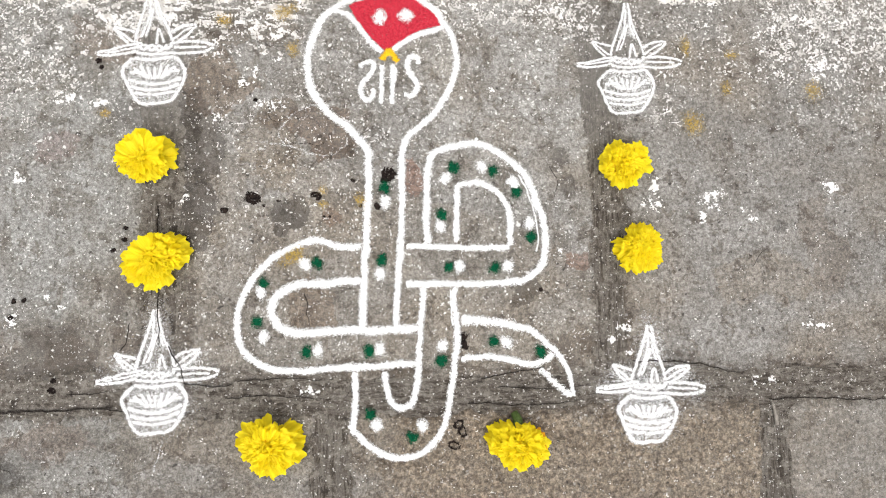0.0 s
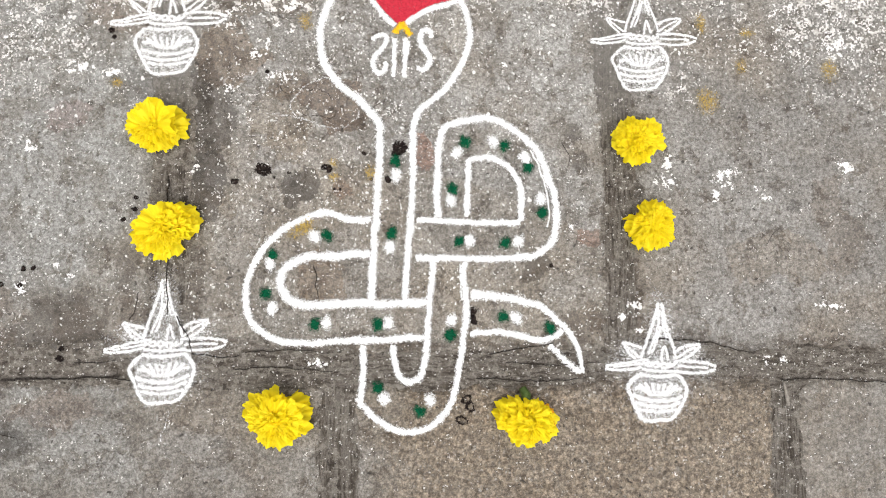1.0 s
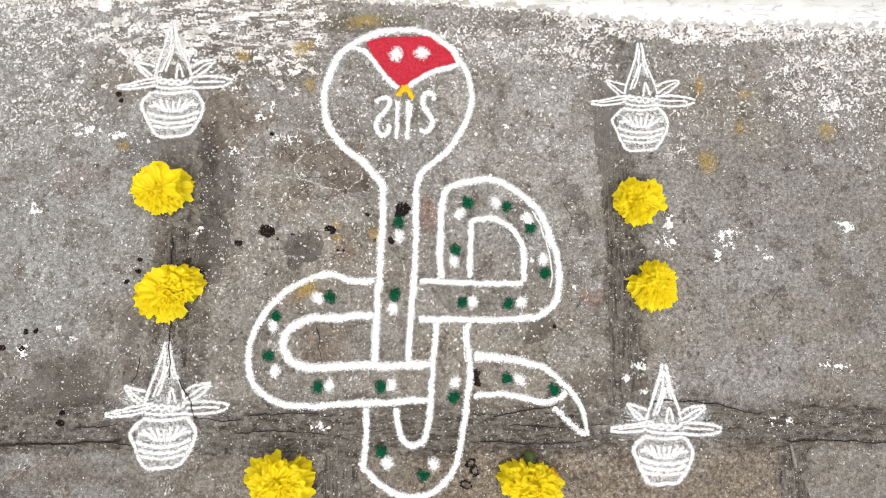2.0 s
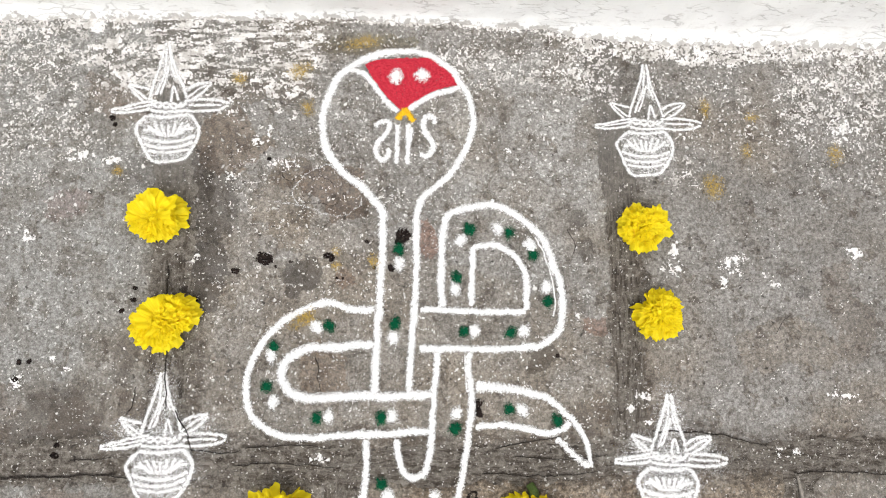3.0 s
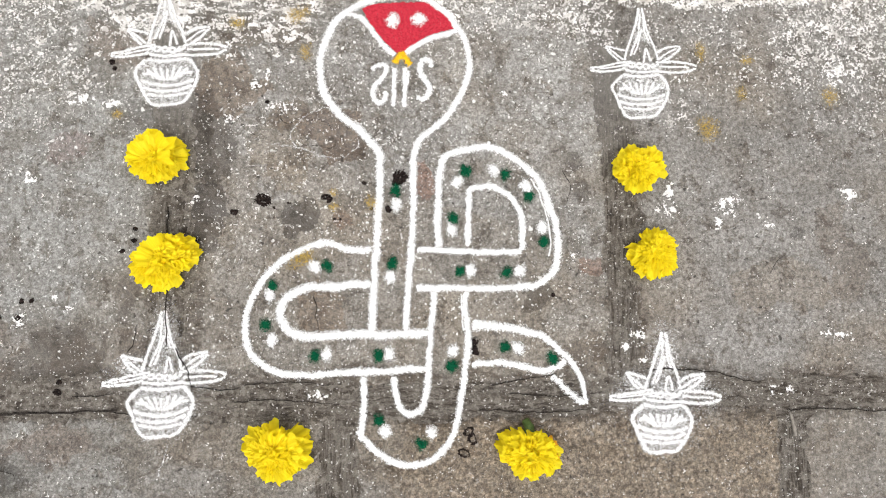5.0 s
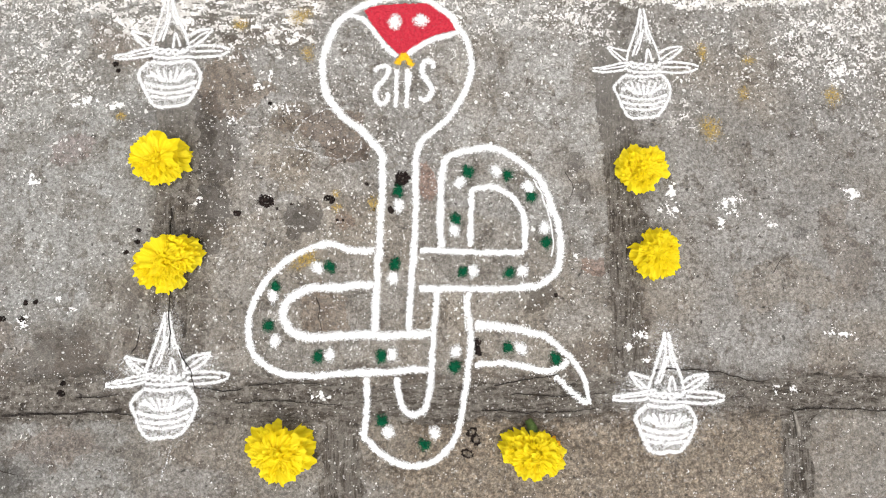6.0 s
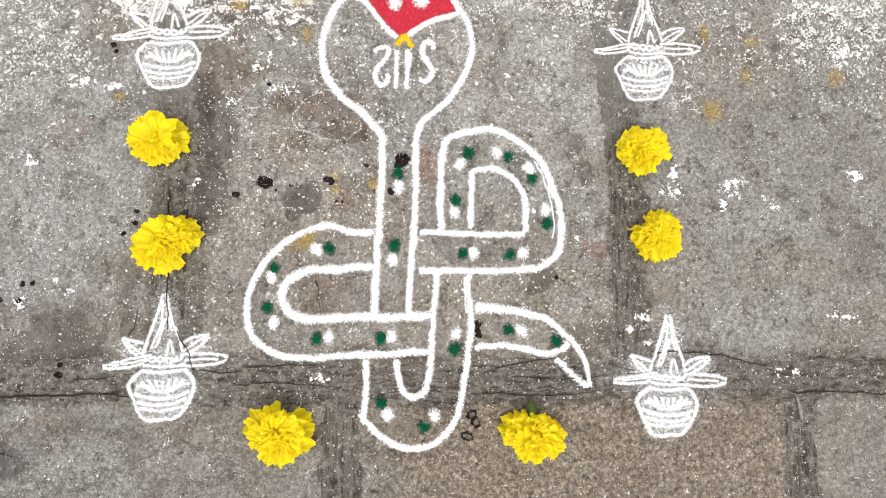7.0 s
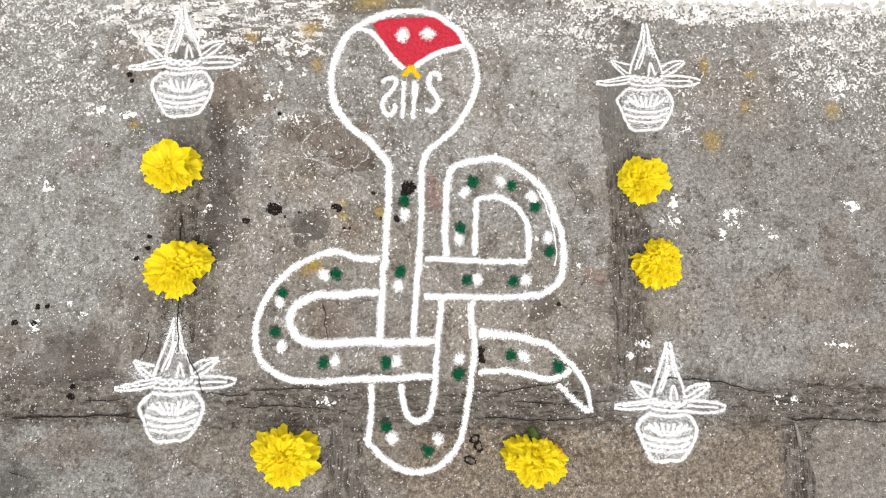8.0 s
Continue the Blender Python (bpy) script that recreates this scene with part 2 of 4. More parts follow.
    v = n.cells(n.scaled(wf, 1, 1, 1, (3.3, 1.7, 0)), 42)
    ok = n.math("GREATER_THAN", n.split(v.outputs["Color"])[1], 0.5)
    pits = n.math("MULTIPLY", n.ramp(v.outputs["Distance"], 0.085, 0.06), ok)
    v = n.cells(n.scaled(wf, 1, 1, 1, (1.3, 4.7, 0)), 120)
    ok = n.math("MULTIPLY", n.math("GREATER_THAN", n.split(v.outputs["Color"])[1], 0.45), n.ramp(n.noise(p, 11, 3), 0.46, 0.55))
    pits = n.math("MAXIMUM", pits, n.math("MULTIPLY", n.ramp(v.outputs["Distance"], 0.17, 0.10), ok))
    c = n.mix(n.math("MULTIPLY", pits, 0.85), c, (0.03, 0.025, 0.022))
    oi = n.nt.nodes.new("ShaderNodeObjectInfo").outputs["Random"]
    c = n.mix(n.math("MULTIPLY", oi, 0.12), c, (0.30, 0.28, 0.25))
    h = n.math("ADD", n.math("MULTIPLY", fine, 0.8), n.math("SUBTRACT", n.math("MULTIPLY", grit, 0.4), n.math("ADD", pits, n.math("MULTIPLY", rim, 0.7))))
    h = n.math("ADD", h, n.math("MULTIPLY", n.ramp(flake, 0.36, 0.40), 0.6))
    n.bump(h, 0.7, 0.0014)
    return n.done(c, n.ramp(mid, 0.3, 0.7, 0.75, 0.95), 0.3)


def mortar_material():
    n = Nodes("dirty_cement_joint")
    p = n.pos()
    xyz = n.split(p)
    along = n.noise(n.scaled(n.wobbled(p, 0.010, 70), 0.16, 1), 330, 6, 0.75)      # streaks of the joint that runs east and west
    across = n.noise(n.scaled(n.wobbled(p, 0.004, 60), 1, 0.06), 400, 6, 0.75)     # streaks of the joints that run to the wall
    ew = band(n, xyz[1], -0.117, 0.020, 0.006)
    s = n.mix(ew, across, along)
    sv = n.split(s)[0]
    fine, crumb = n.noise(p, 600, 4, 0.75), n.noise(n.wobbled(p, 0.008, 150), 90, 6, 0.7)
    c = n.mix(n.ramp(sv, 0.40, 0.58), (0.058, 0.046, 0.036), (0.180, 0.160, 0.138))
    c = n.mix(n.ramp(sv, 0.60, 0.70, 0, 0.7), c, (0.33, 0.315, 0.295))
    c = n.mix(n.math("MULTIPLY", n.ramp(crumb, n.ramp(xyz[0], -0.2, -0.15, 0.45, 0.50), n.ramp(xyz[0], -0.2, -0.15, 0.49, 0.54)), 0.8), c, n.mix(n.ramp(n.noise(p, 170, 6, 0.75), 0.4, 0.6), (0.100, 0.084, 0.068), (0.27, 0.245, 0.215)))
    c = n.mix(n.ramp(crumb, 0.40, 0.37, 0, 0.8), c, (0.036, 0.029, 0.024))
    c = n.mix(n.ramp(fine, 0.3, 0.72), n.mix(1.0, c, (0.66, 0.66, 0.66), "MULTIPLY"), n.mix(1.0, c, (1.30, 1.30, 1.30), "MULTIPLY"))
    for scale, gate in ((190, 0.55), (310, 0.6)):
        v = n.cells(n.wobbled(p, 0.01, 80), scale)
        ok = n.math("GREATER_THAN", n.split(v.outputs["Color"])[0], gate)
        c = n.mix(n.math("MULTIPLY", n.ramp(v.outputs["Distance"], 0.20, 0.12), ok), c, (0.58, 0.56, 0.53))
    n.bump(n.math("ADD", n.math("ADD", sv, crumb), n.math("MULTIPLY", fine, 0.6)), 0.9, 0.0022)
    # the joints near the wall are paler than those under the flowers
    c = n.mix(n.ramp(n.split(n.wobbled(p, 0.06, 20))[1], 0.10, 0.22, 0, 0.55), c, n.mix(fine, (0.13, 0.12, 0.108), (0.30, 0.285, 0.265)))
    return n.done(c, 0.9, 0.2)


def whitewash_material():
    n = Nodes("cracked_whitewash")
    p = n.pos()
    st = n.scaled(n.wobbled(p, 0.03, 30), 0.45, 1.0, 1.6)
    v = n.cells(st, 75, "DISTANCE_TO_EDGE")
    crack = n.math("MULTIPLY", n.ramp(v.outputs["Distance"], 0.05, 0.012), n.ramp(n.noise(p, 45, 4), 0.50, 0.58))
    c = n.mix(n.noise(p, 25, 5), (0.82, 0.81, 0.79), (0.88, 0.87, 0.855))
    c = n.mix(n.ramp(n.noise(n.scaled(p, 0.3, 1, 1), 150, 6, 0.7), 0.54, 0.68, 0, 0.45), c, (0.60, 0.565, 0.53))
    foot = n.ramp(n.math("ADD", n.split(p)[2], n.math("MULTIPLY", n.math("SUBTRACT", n.noise(p, 90, 6, 0.7), 0.5), 0.05)), 0.004, 0.001)
    c = n.mix(n.math("MULTIPLY", foot, 0.75), c, n.mix(n.noise(p, 300, 4), (0.20, 0.175, 0.15), (0.50, 0.47, 0.435)))
    c = n.mix(n.math("MULTIPLY", crack, 0.45), c, (0.34, 0.31, 0.28))
    n.bump(n.math("SUBTRACT", n.noise(p, 160, 4), crack), 0.5, 0.002)
    return n.done(c, 0.9, 0.2)


def lime_material():
    n = Nodes("flaked_lime_paint")
    p = n.pos()
    c = n.mix(n.ramp(n.noise(p, 70, 7, 0.7), 0.38, 0.60), (0.46, 0.43, 0.40), (0.77, 0.745, 0.72))
    c = n.mix(n.ramp(n.noise(p, 420, 4, 0.7), 0.44, 0.34, 0, 0.7), c, (0.28, 0.26, 0.235))
    n.bump(n.noise(p, 400, 3), 0.4, 0.001)
    return n.done(c, 0.92, 0.2)


def powder_material(name, colour, dark, middle=1.0, edge=0.0, grain=1250, soft=1.0):
    """Loose powder: thick in the middle of a line (uv v = 0), scattered grains at its rim (v = 1)."""
    n = Nodes(name)
    p = n.pos()
    uv = n.nt.nodes.new("ShaderNodeUVMap").outputs[0]
    r = n.math("ABSOLUTE", n.split(uv)[1])
    lin = n.nt.nodes.new("ShaderNodeMapRange")
    for s, x in zip(lin.inputs, (r, 0.22, 0.98, middle, edge)):
        n.put(s, x)
    cover = lin.outputs[0]
    a, b = n.noise(p, grain, 2, 0.6), n.noise(p, grain * 0.28, 3, 0.6)
    mixed = n.math("ADD", n.math("MULTIPLY", a, 0.62), n.math("MULTIPLY", b, 0.38))
    rank = n.ramp(mixed, 0.36, 0.64)
    there = n.ramp(n.math("SUBTRACT", cover, rank), -0.10 * soft, 0.16 * soft)
    there = n.math("MULTIPLY", there, n.math("LESS_THAN", r, 0.995))
    c = n.mix(n.ramp(n.noise(p, 650, 3), 0.3, 0.6), dark, colour)
    n.bump(n.noise(p, 800, 3), 0.6, 0.0012)
    n.done(c, 0.95, 0.1)
    clear = n.nt.nodes.new("ShaderNodeBsdfTransparent")
    m = n.nt.nodes.new("ShaderNodeMixShader")
    n.put(m.inputs[0], there)
    n.put(m.inputs[1], clear.outputs[0])
    n.put(m.inputs[2], n.bsdf.outputs[0])
    n.put(n.out.inputs[0], m.outputs[0])
    return n.mat


def petal_material(name, colour, deep):
    n = Nodes(name)
    uv = n.nt.nodes.new("ShaderNodeUVMap").outputs[0]
    along = n.split(uv)[1]
    veins = n.noise(n.scaled(uv, 26, 1.2), 1.0, 3)
    oi = n.nt.nodes.new("ShaderNodeObjectInfo").outputs["Random"]
    # the shade of the creases between petals is put into the base colour
    c = n.mix(n.ramp(along, 0.20, 0.72), deep, colour)
    c = n.mix(n.ramp(veins, 0.35, 0.62, 0.0, 0.22), c, deep)
    c = n.mix(n.math("MULTIPLY", oi, 0.35), c, (0.98, 0.86, 0.05))
    n.bump(n.math("ADD", veins, n.noise(n.pos(), 420, 3)), 0.7, 0.0014)
    n.done(c, 0.6, 0.2)
    tr = n.nt.nodes.new("ShaderNodeBsdfTranslucent")
    n.put(tr.inputs[0], c)
    m = n.nt.nodes.new("ShaderNodeMixShader")
    m.inputs[0].default_value = 0.30
    n.put(m.inputs[1], n.bsdf.outputs[0])
    n.put(m.inputs[2], tr.outputs[0])
    n.put(n.out.inputs[0], m.outputs[0])
    return n.mat


def plain_material(name, a, b, scale, rough=0.8, spec=0.25):
    n = Nodes(name)
    p = n.pos()
    v = n.noise(p, scale, 4, 0.65)
    n.bump(v, 0.6, 0.001)
    return n.done(n.mix(n.ramp(v, 0.35, 0.65), a, b), rough, spec)


STONE, MORTAR, WHITEWASH, LIME = stone_material(), mortar_material(), whitewash_material(), lime_material()
CHALK = powder_material("white_powder", (0.84, 0.835, 0.83), (0.62, 0.615, 0.61), 1.22, 0.05)
CHALK_FINE = powder_material("fine_white_powder", (0.86, 0.85, 0.84), (0.66, 0.655, 0.65), 1.05, 0.0, 1350, 1.8)
CHALK_FADED = powder_material("faded_white_powder", (0.84, 0.83, 0.82), (0.66, 0.65, 0.64), 1.05, -0.05, 1250, 2.2)
CHALK_SMUDGED = powder_material("smudged_white_powder", (0.86, 0.85, 0.84), (0.66, 0.655, 0.65), 0.98, -0.16, 1250, 1.6)
CHALK_DUST = powder_material("dusted_white_powder", (0.84, 0.83, 0.82), (0.70, 0.69, 0.68), 0.44, -0.10, 1300, 2.2)
CHALK_DUSTED = powder_material("heavily_dusted_powder", (0.84, 0.83, 0.82), (0.70, 0.69, 0.68), 0.52, -0.10, 1300, 2.4)
CHALK_HALO = powder_material("thin_white_dust", (0.84, 0.83, 0.82), (0.70, 0.69, 0.68), 0.48, -0.12, 1300, 2.0)
RED = powder_material("red_powder", (0.53, 0.036, 0.058), (0.30, 0.014, 0.026), 1.04, 0.55, 1000)
GREEN = powder_material("green_powder", (0.003, 0.082, 0.036), (0.002, 0.038, 0.018), 1.2, 0.0)
YELLOW = powder_material("yellow_powder", (0.86, 0.50, 0.02), (0.66, 0.34, 0.015), 1.2, 0.0)
TURMERIC = powder_material("faded_turmeric", (0.47, 0.32, 0.08), (0.33, 0.23, 0.08), 0.55, -0.05, 1600)
PETAL = petal_material("yellow_petal", (0.97, 0.80, 0.010), (0.85, 0.54, 0.004))
PETAL_ORANGE = petal_material("orange_petal", (0.88, 0.30, 0.01), (0.70, 0.18, 0.01))
SEPAL = plain_material("green_sepal", (0.05, 0.085, 0.018), (0.10, 0.15, 0.04), 300, 0.6)
SPLASH = plain_material("thick_lime_splash", (0.66, 0.64, 0.62), (0.84, 0.83, 0.815), 260, 0.92, 0.15)
TAR = plain_material("dried_black_residue", (0.003, 0.002, 0.002), (0.028, 0.019, 0.016), 420, 0.85, 0.12)
# cracks are flat ribbons; the dark of a groove is put into this colour
CRACK = plain_material("crack_dark", (0.012, 0.010, 0.009), (0.05, 0.042, 0.036), 400, 0.95, 0.1)
RIM_LINE = powder_material("dark_rim_line", (0.05, 0.040, 0.032), (0.03, 0.025, 0.02), 0.6, 0.0, 900, 2.0)
TWIG = plain_material("dry_stalk", (0.17, 0.150, 0.128), (0.30, 0.27, 0.235), 300, 0.85)
EARTH = plain_material("packed_earth", (0.13, 0.105, 0.08), (0.22, 0.185, 0.15), 12, 0.95, 0.1)


# ---------------------------------------------------------------- relief of the ground, in metres
def lattice(ix, iy, seed):
    h = (ix.astype(np.int64) * 374761393 + iy.astype(np.int64) * 668265263 + seed * 1442695041) & 0xFFFFFFFF
    h = ((h ^ (h >> 13)) * 1274126177) & 0xFFFFFFFF
    return ((h ^ (h >> 16)) & 0xFFFF) / 65535.0


def vnoise(x, y, seed=0):
    ix, iy = np.floor(x), np.floor(y)
    fx, fy = x - ix, y - iy
    fx, fy = fx * fx * (3 - 2 * fx), fy * fy * (3 - 2 * fy)
    a, b = lattice(ix, iy, seed), lattice(ix + 1, iy, seed)
    c, d = lattice(ix, iy + 1, seed), lattice(ix + 1, iy + 1, seed)
    return (a * (1 - fx) + b * fx) * (1 - fy) + (c * (1 - fx) + d * fx) * fy


def fbm(x, y, octaves=4, seed=0):
    total, gain, norm = 0.0, 1.0, 0.0
    for k in range(octaves):
        total = total + gain * vnoise(x * 2 ** k, y * 2 ** k, seed + 17 * k)
        norm += gain
        gain *= 0.55
    return total / norm


def smooth(a, b, v):
    t = np.clip((v - a) / (b - a), 0, 1)
    return t * t * (3 - 2 * t)


def left_joint(y):
    return -0.287 - 0.02 * (y - 0.05)


def right_joint(y):
    return 0.1805 - 0.115 * np.maximum(y - 0.13, 0)


def low_joint(x):
    return -0.1215 + 0.010 * smooth(0.05, 0.22, x)


def joint_gap(x, y):
    """Distance to the nearest joint's rim; below zero inside a joint."""
    wob = 0.012 * (fbm(x * 38, y * 38, 3, 5) - 0.5) + 0.012 * (fbm(x * 130, y * 130, 3, 6) - 0.5)
    upper = y > low_joint(x)
    far_up, far_low = np.where(upper, 0.0, 9.0), np.where(upper, 9.0, 0.0)
    d = np.abs(y - low_joint(x)) - (0.017 - 0.003 * smooth(0.0, 0.2, x))
    d = np.minimum(d, np.abs(x - left_joint(y)) - 0.019 + far_up)
    d = np.minimum(d, np.abs(x - right_joint(y)) - 0.0145 + far_up)
    d = np.minimum(d, np.abs(x + 0.108) - 0.0175 + far_low)
    d = np.minimum(d, np.abs(x - 0.348) - 0.0145 + far_low)
    for k in (-0.74, 0.64):
        d = np.minimum(d, np.abs(x - k) - 0.015 + far_up)
    for k in (-0.56, 0.80):
        d = np.minimum(d, np.abs(x - k) - 0.015 + far_low)
    d = np.minimum(d, np.abs(y + 0.56) - 0.015)
    # the worn, rounded corner of the low stone beside the stalk
    cx, cy, r = 0.3905, -0.153, 0.028
    corner = np.where((x > 0.348) & (x < cx) & (y > cy) & ~upper, r - np.hypot(x - cx, y - cy), 9.0)
    return np.minimum(d, corner) + wob


def slab_z(x, y):
    z = -0.0007 * fbm(x * 26, y * 26, 4, 2) - 0.0004 * fbm(x * 160, y * 160, 2, 9)
    for cx, cy, rx, ry, deep in ((-0.139, 0.157, 0.050, 0.034, 0.0022), (-0.236, 0.212, 0.04, 0.03, 0.0012), (-0.130, -0.024, 0.026, 0.03, 0.0010),
                                 (-0.155, 0.070, 0.027, 0.02, 0.0008), (0.134, 0.115, 0.018, 0.032, 0.0012), (-0.397, -0.072, 0.05, 0.034, 0.0012)):
        e = np.hypot((x - cx) / rx, (y - cy) / ry) + 0.7 * (fbm(x * 45, y * 45, 3, 21) - 0.5)
        z = z - deep * smooth(1.05, 0.8, e)
    return z


def bed_z(x, y):
    streak = np.where(np.abs(y - low_joint(x)) < 0.022, fbm(x * 18, y * 260, 3, 31), fbm(x * 260, y * 14, 3, 33))
    return -0.0022 + 0.0016 * streak


def ground_z(x, y):
    x, y = np.asarray(x, float), np.asarray(y, float)
    return np.where(joint_gap(x, y) > 0, slab_z(x, y), np.maximum(bed_z(x, y), -0.003))


def mesh_object(name, verts, faces, material, parent=None, uvs=None, shade=True):
    me = bpy.data.meshes.new(name)
    me.from_pydata(verts, [], faces)
    if uvs is not None:
        layer = me.uv_layers.new(name="UVMap")
        index = np.empty(len(me.loops), np.int32)
        me.loops.foreach_get("vertex_index", index)
        layer.data.foreach_set("uv", np.asarray(uvs, np.float32)[index].ravel())
    if shade:
        me.polygons.foreach_set("use_smooth", [True] * len(me.polygons))
    me.materials.append(material)
    ob = new(name, me)
    ob.parent = parent
    return ob


def grid_part(name, x0, x1, y0, y1, step, height, keep, material, parent=None):
    """A sheet of small square faces, kept where keep(x, y) holds at a face's middle."""
    nx, ny = int(round((x1 - x0) / step)) + 1, int(round((y1 - y0) / step)) + 1
    X, Y = np.meshgrid(np.linspace(x0, x1, nx), np.linspace(y0, y1, ny))
    Z = height(X, Y)
    k = np.arange(nx * ny).reshape(ny, nx)
    quads = np.stack([k[:-1, :-1], k[:-1, 1:], k[1:, 1:], k[1:, :-1]], -1)
    if keep is not None:
        quads = quads[keep((X[:-1, :-1] + X[1:, 1:]) / 2, (Y[:-1, :-1] + Y[1:, 1:]) / 2)]
    quads = quads.reshape(-1, 4)
    used = np.unique(quads)
    back = np.zeros(nx * ny, int)
    back[used] = np.arange(len(used))
    pts = np.stack([X.ravel(), Y.ravel(), Z.ravel()], -1)[used]
    return mesh_object(name, pts.tolist(), back[quads].tolist(), material, parent)


def empty(name, x=0.0, y=0.0, z=0.0):
    ob = new(name)
    ob.empty_display_size = 0.02
    ob.location = (x, y, z)
    return ob


# ---------------------------------------------------------------- ground, paving, wall
me = bpy.data.meshes.new("ground")
me.from_pydata([(-900, -900, -0.05), (900, -900, -0.05), (900, 900, -0.05), (-900, 900, -0.05)], [], [(0, 1, 2, 3)])
me.materials.append(EARTH)
tagged(new("ground", me), "bare packed earth reaching to the horizon", "ground", kind="structure")

pavement = grid_part("pavement", -1.2, 1.2, -1.0, 0.42, 0.004, lambda x, y: np.where(joint_gap(x, y) > 0.008, -0.012, bed_z(x, y)), None, MORTAR)
tagged(pavement, "dirty grey cement bed and joints between stone slabs", "pavement", kind="structure")


def paving_slab(x0, x1, y0, y1, step):
    def height(x, y):
        g = joint_gap(x, y)
        return np.where(g > 0, slab_z(x, y) - 0.0016 * smooth(0.004, 0.0, g), slab_z(x, y) - 0.0016 - np.minimum(-g, 0.004) * 1.2)
    return grid_part("paving_slab", x0, x1, y0, y1, step, height, lambda x, y: joint_gap(x, y) > -0.0035, STONE, pavement)


for x0, x1, step in ((-0.73, -0.287, 0.0025), (-0.287, 0.178, 0.0025), (0.178, 0.63, 0.0025), (-1.2, -0.75, 0.02), (0.65, 1.2, 0.02)):
    paving_slab(x0, x1, -0.117, 0.40, step)
for x0, x1, step in ((-0.55, -0.108, 0.0025), (-0.108, 0.348, 0.0025), (0.348, 0.79, 0.0025), (-1.2, -0.57, 0.02), (0.81, 1.2, 0.02)):
    paving_slab(x0, x1, -0.55, -0.115, step)
for x0, x1 in ((-1.2, -0.3), (-0.3, 0.3), (0.3, 1.2)):
    paving_slab(x0, x1, -1.0, -0.57, 0.03)


def wall_face(x):
    """Where the wall's foot meets the paving."""
    return 0.3455 - 0.026 * smooth(-0.06, 0.28, x) + 0.007 * (fbm(x * 22, x * 0 + 3.0, 4, 41) - 0.5) - 0.004 * smooth(-0.3, -0.5, x)


def wall_north():
    heights = [-0.02, 0.0, 0.001, 0.0025, 0.005, 0.009, 0.014, 0.02, 0.028, 0.038, 0.05, 0.065, 0.08, 0.1, 0.13, 0.18, 0.3, 0.6, 1.2, 2.4]
    xs = np.arange(-1.2, 1.2001, 0.004)
    verts, n = [], len(xs)
    for z in heights:
        cove = 0.007 * math.exp(-max(z, 0) / 0.009)
        lump = 0.008 * (fbm(xs * 60, xs * 0 + z * 60, 4, 43) - 0.5) * (1 if z < 0.3 else 0.3)
        y = wall_face(xs) * math.exp(-max(z, 0) / 0.05) + (0.338 - 0.024 * (xs / 0.5) * 0.5) * (1 - math.exp(-max(z, 0) / 0.05)) - cove + 0.006 + lump
        verts += [(float(a), float(b), z) for a, b in zip(xs, y)]
    top = len(verts)
    verts += [(-1.2, 0.6, 2.4), (1.2, 0.6, 2.4), (-1.2, 0.6, -0.02), (1.2, 0.6, -0.02)]
    faces = [(r * n + i, r * n + i + 1, (r + 1) * n + i + 1, (r + 1) * n + i) for r in range(len(heights) - 1) for i in range(n - 1)]
    last = (len(heights) - 1) * n
    faces += [tuple(range(last, last + n)) + (top + 1, top), (top, top + 1, top + 3, top + 2)]
    faces += [tuple(r * n for r in range(len(heights))) + (top, top + 2), tuple(r * n + n - 1 for r in reversed(range(len(heights)))) + (top + 3, top + 1)]
    ob = mesh_object("wall_north", verts, faces, WHITEWASH)
    for face in list(ob.data.polygons)[-4:]:
        face.use_smooth = False
    return ob


tagged(wall_north(), "whitewashed masonry wall with cracked lime paint at its foot", "wall", kind="structure")


# ---------------------------------------------------------------- splashed lime on the paving
def soft_box(x, y, x0, x1, y0, y1, soft=0.02):
    return smooth(x0 - soft, x0 + soft, x) * smooth(x1 + soft, x1 - soft, x) * smooth(y0 - soft, y0 + soft, y) * smooth(y1 + soft, y1 - soft, y)


def lime_cover(x, y):
    """The share of the paving that lime covers, from place to place."""
    c = 0.006 + 0.0 * x
    c = c + 0.50 * soft_box(x, y, -0.37, -0.14, 0.262, 0.36) + 0.30 * soft_box(x, y, -0.55, -0.37, 0.285, 0.36, 0.012)
    c = c + 0.17 * soft_box(x, y, -0.55, -0.36, 0.20, 0.285) + 0.10 * soft_box(x, y, -0.26, -0.13, 0.225, 0.262, 0.012)
    c = c + 0.06 * soft_box(x, y, -0.50, -0.33, 0.16, 0.205, 0.012) + 0.05 * soft_box(x, y, -0.13, 0.16, 0.25, 0.35)
    c = c + 0.17 * soft_box(x, y, -0.02, 0.17, 0.272, 0.312, 0.01) + 0.20 * soft_box(x, y, 0.135, 0.175, 0.255, 0.33, 0.01)
    c = c + 0.07 * soft_box(x, y, 0.20, 0.36, 0.20, 0.285, 0.015) + 0.33 * soft_box(x, y, 0.36, 0.55, 0.225, 0.315, 0.025)
    c = c + 0.10 * soft_box(x, y, 0.225, 0.265, 0.165, 0.20, 0.01) + 0.05 * soft_box(x, y, 0.38, 0.55, 0.165, 0.215, 0.012)
    c = c + 0.025 * soft_box(x, y, -0.24, 0.0, 0.05, 0.25)
    # the ragged skirt of paint along the wall's foot
    foot = wall_face(x) - y
    reach = 0.004 + 0.021 * smooth(0.09, 0.16, x) * (0.55 + 0.9 * (fbm(x * 34, x * 0, 3, 51) - 0.3)) + 0.008 * smooth(-0.3, -0.45, x)
    return np.maximum(c, 0.66 * smooth(reach + 0.004, reach - 0.002, foot))


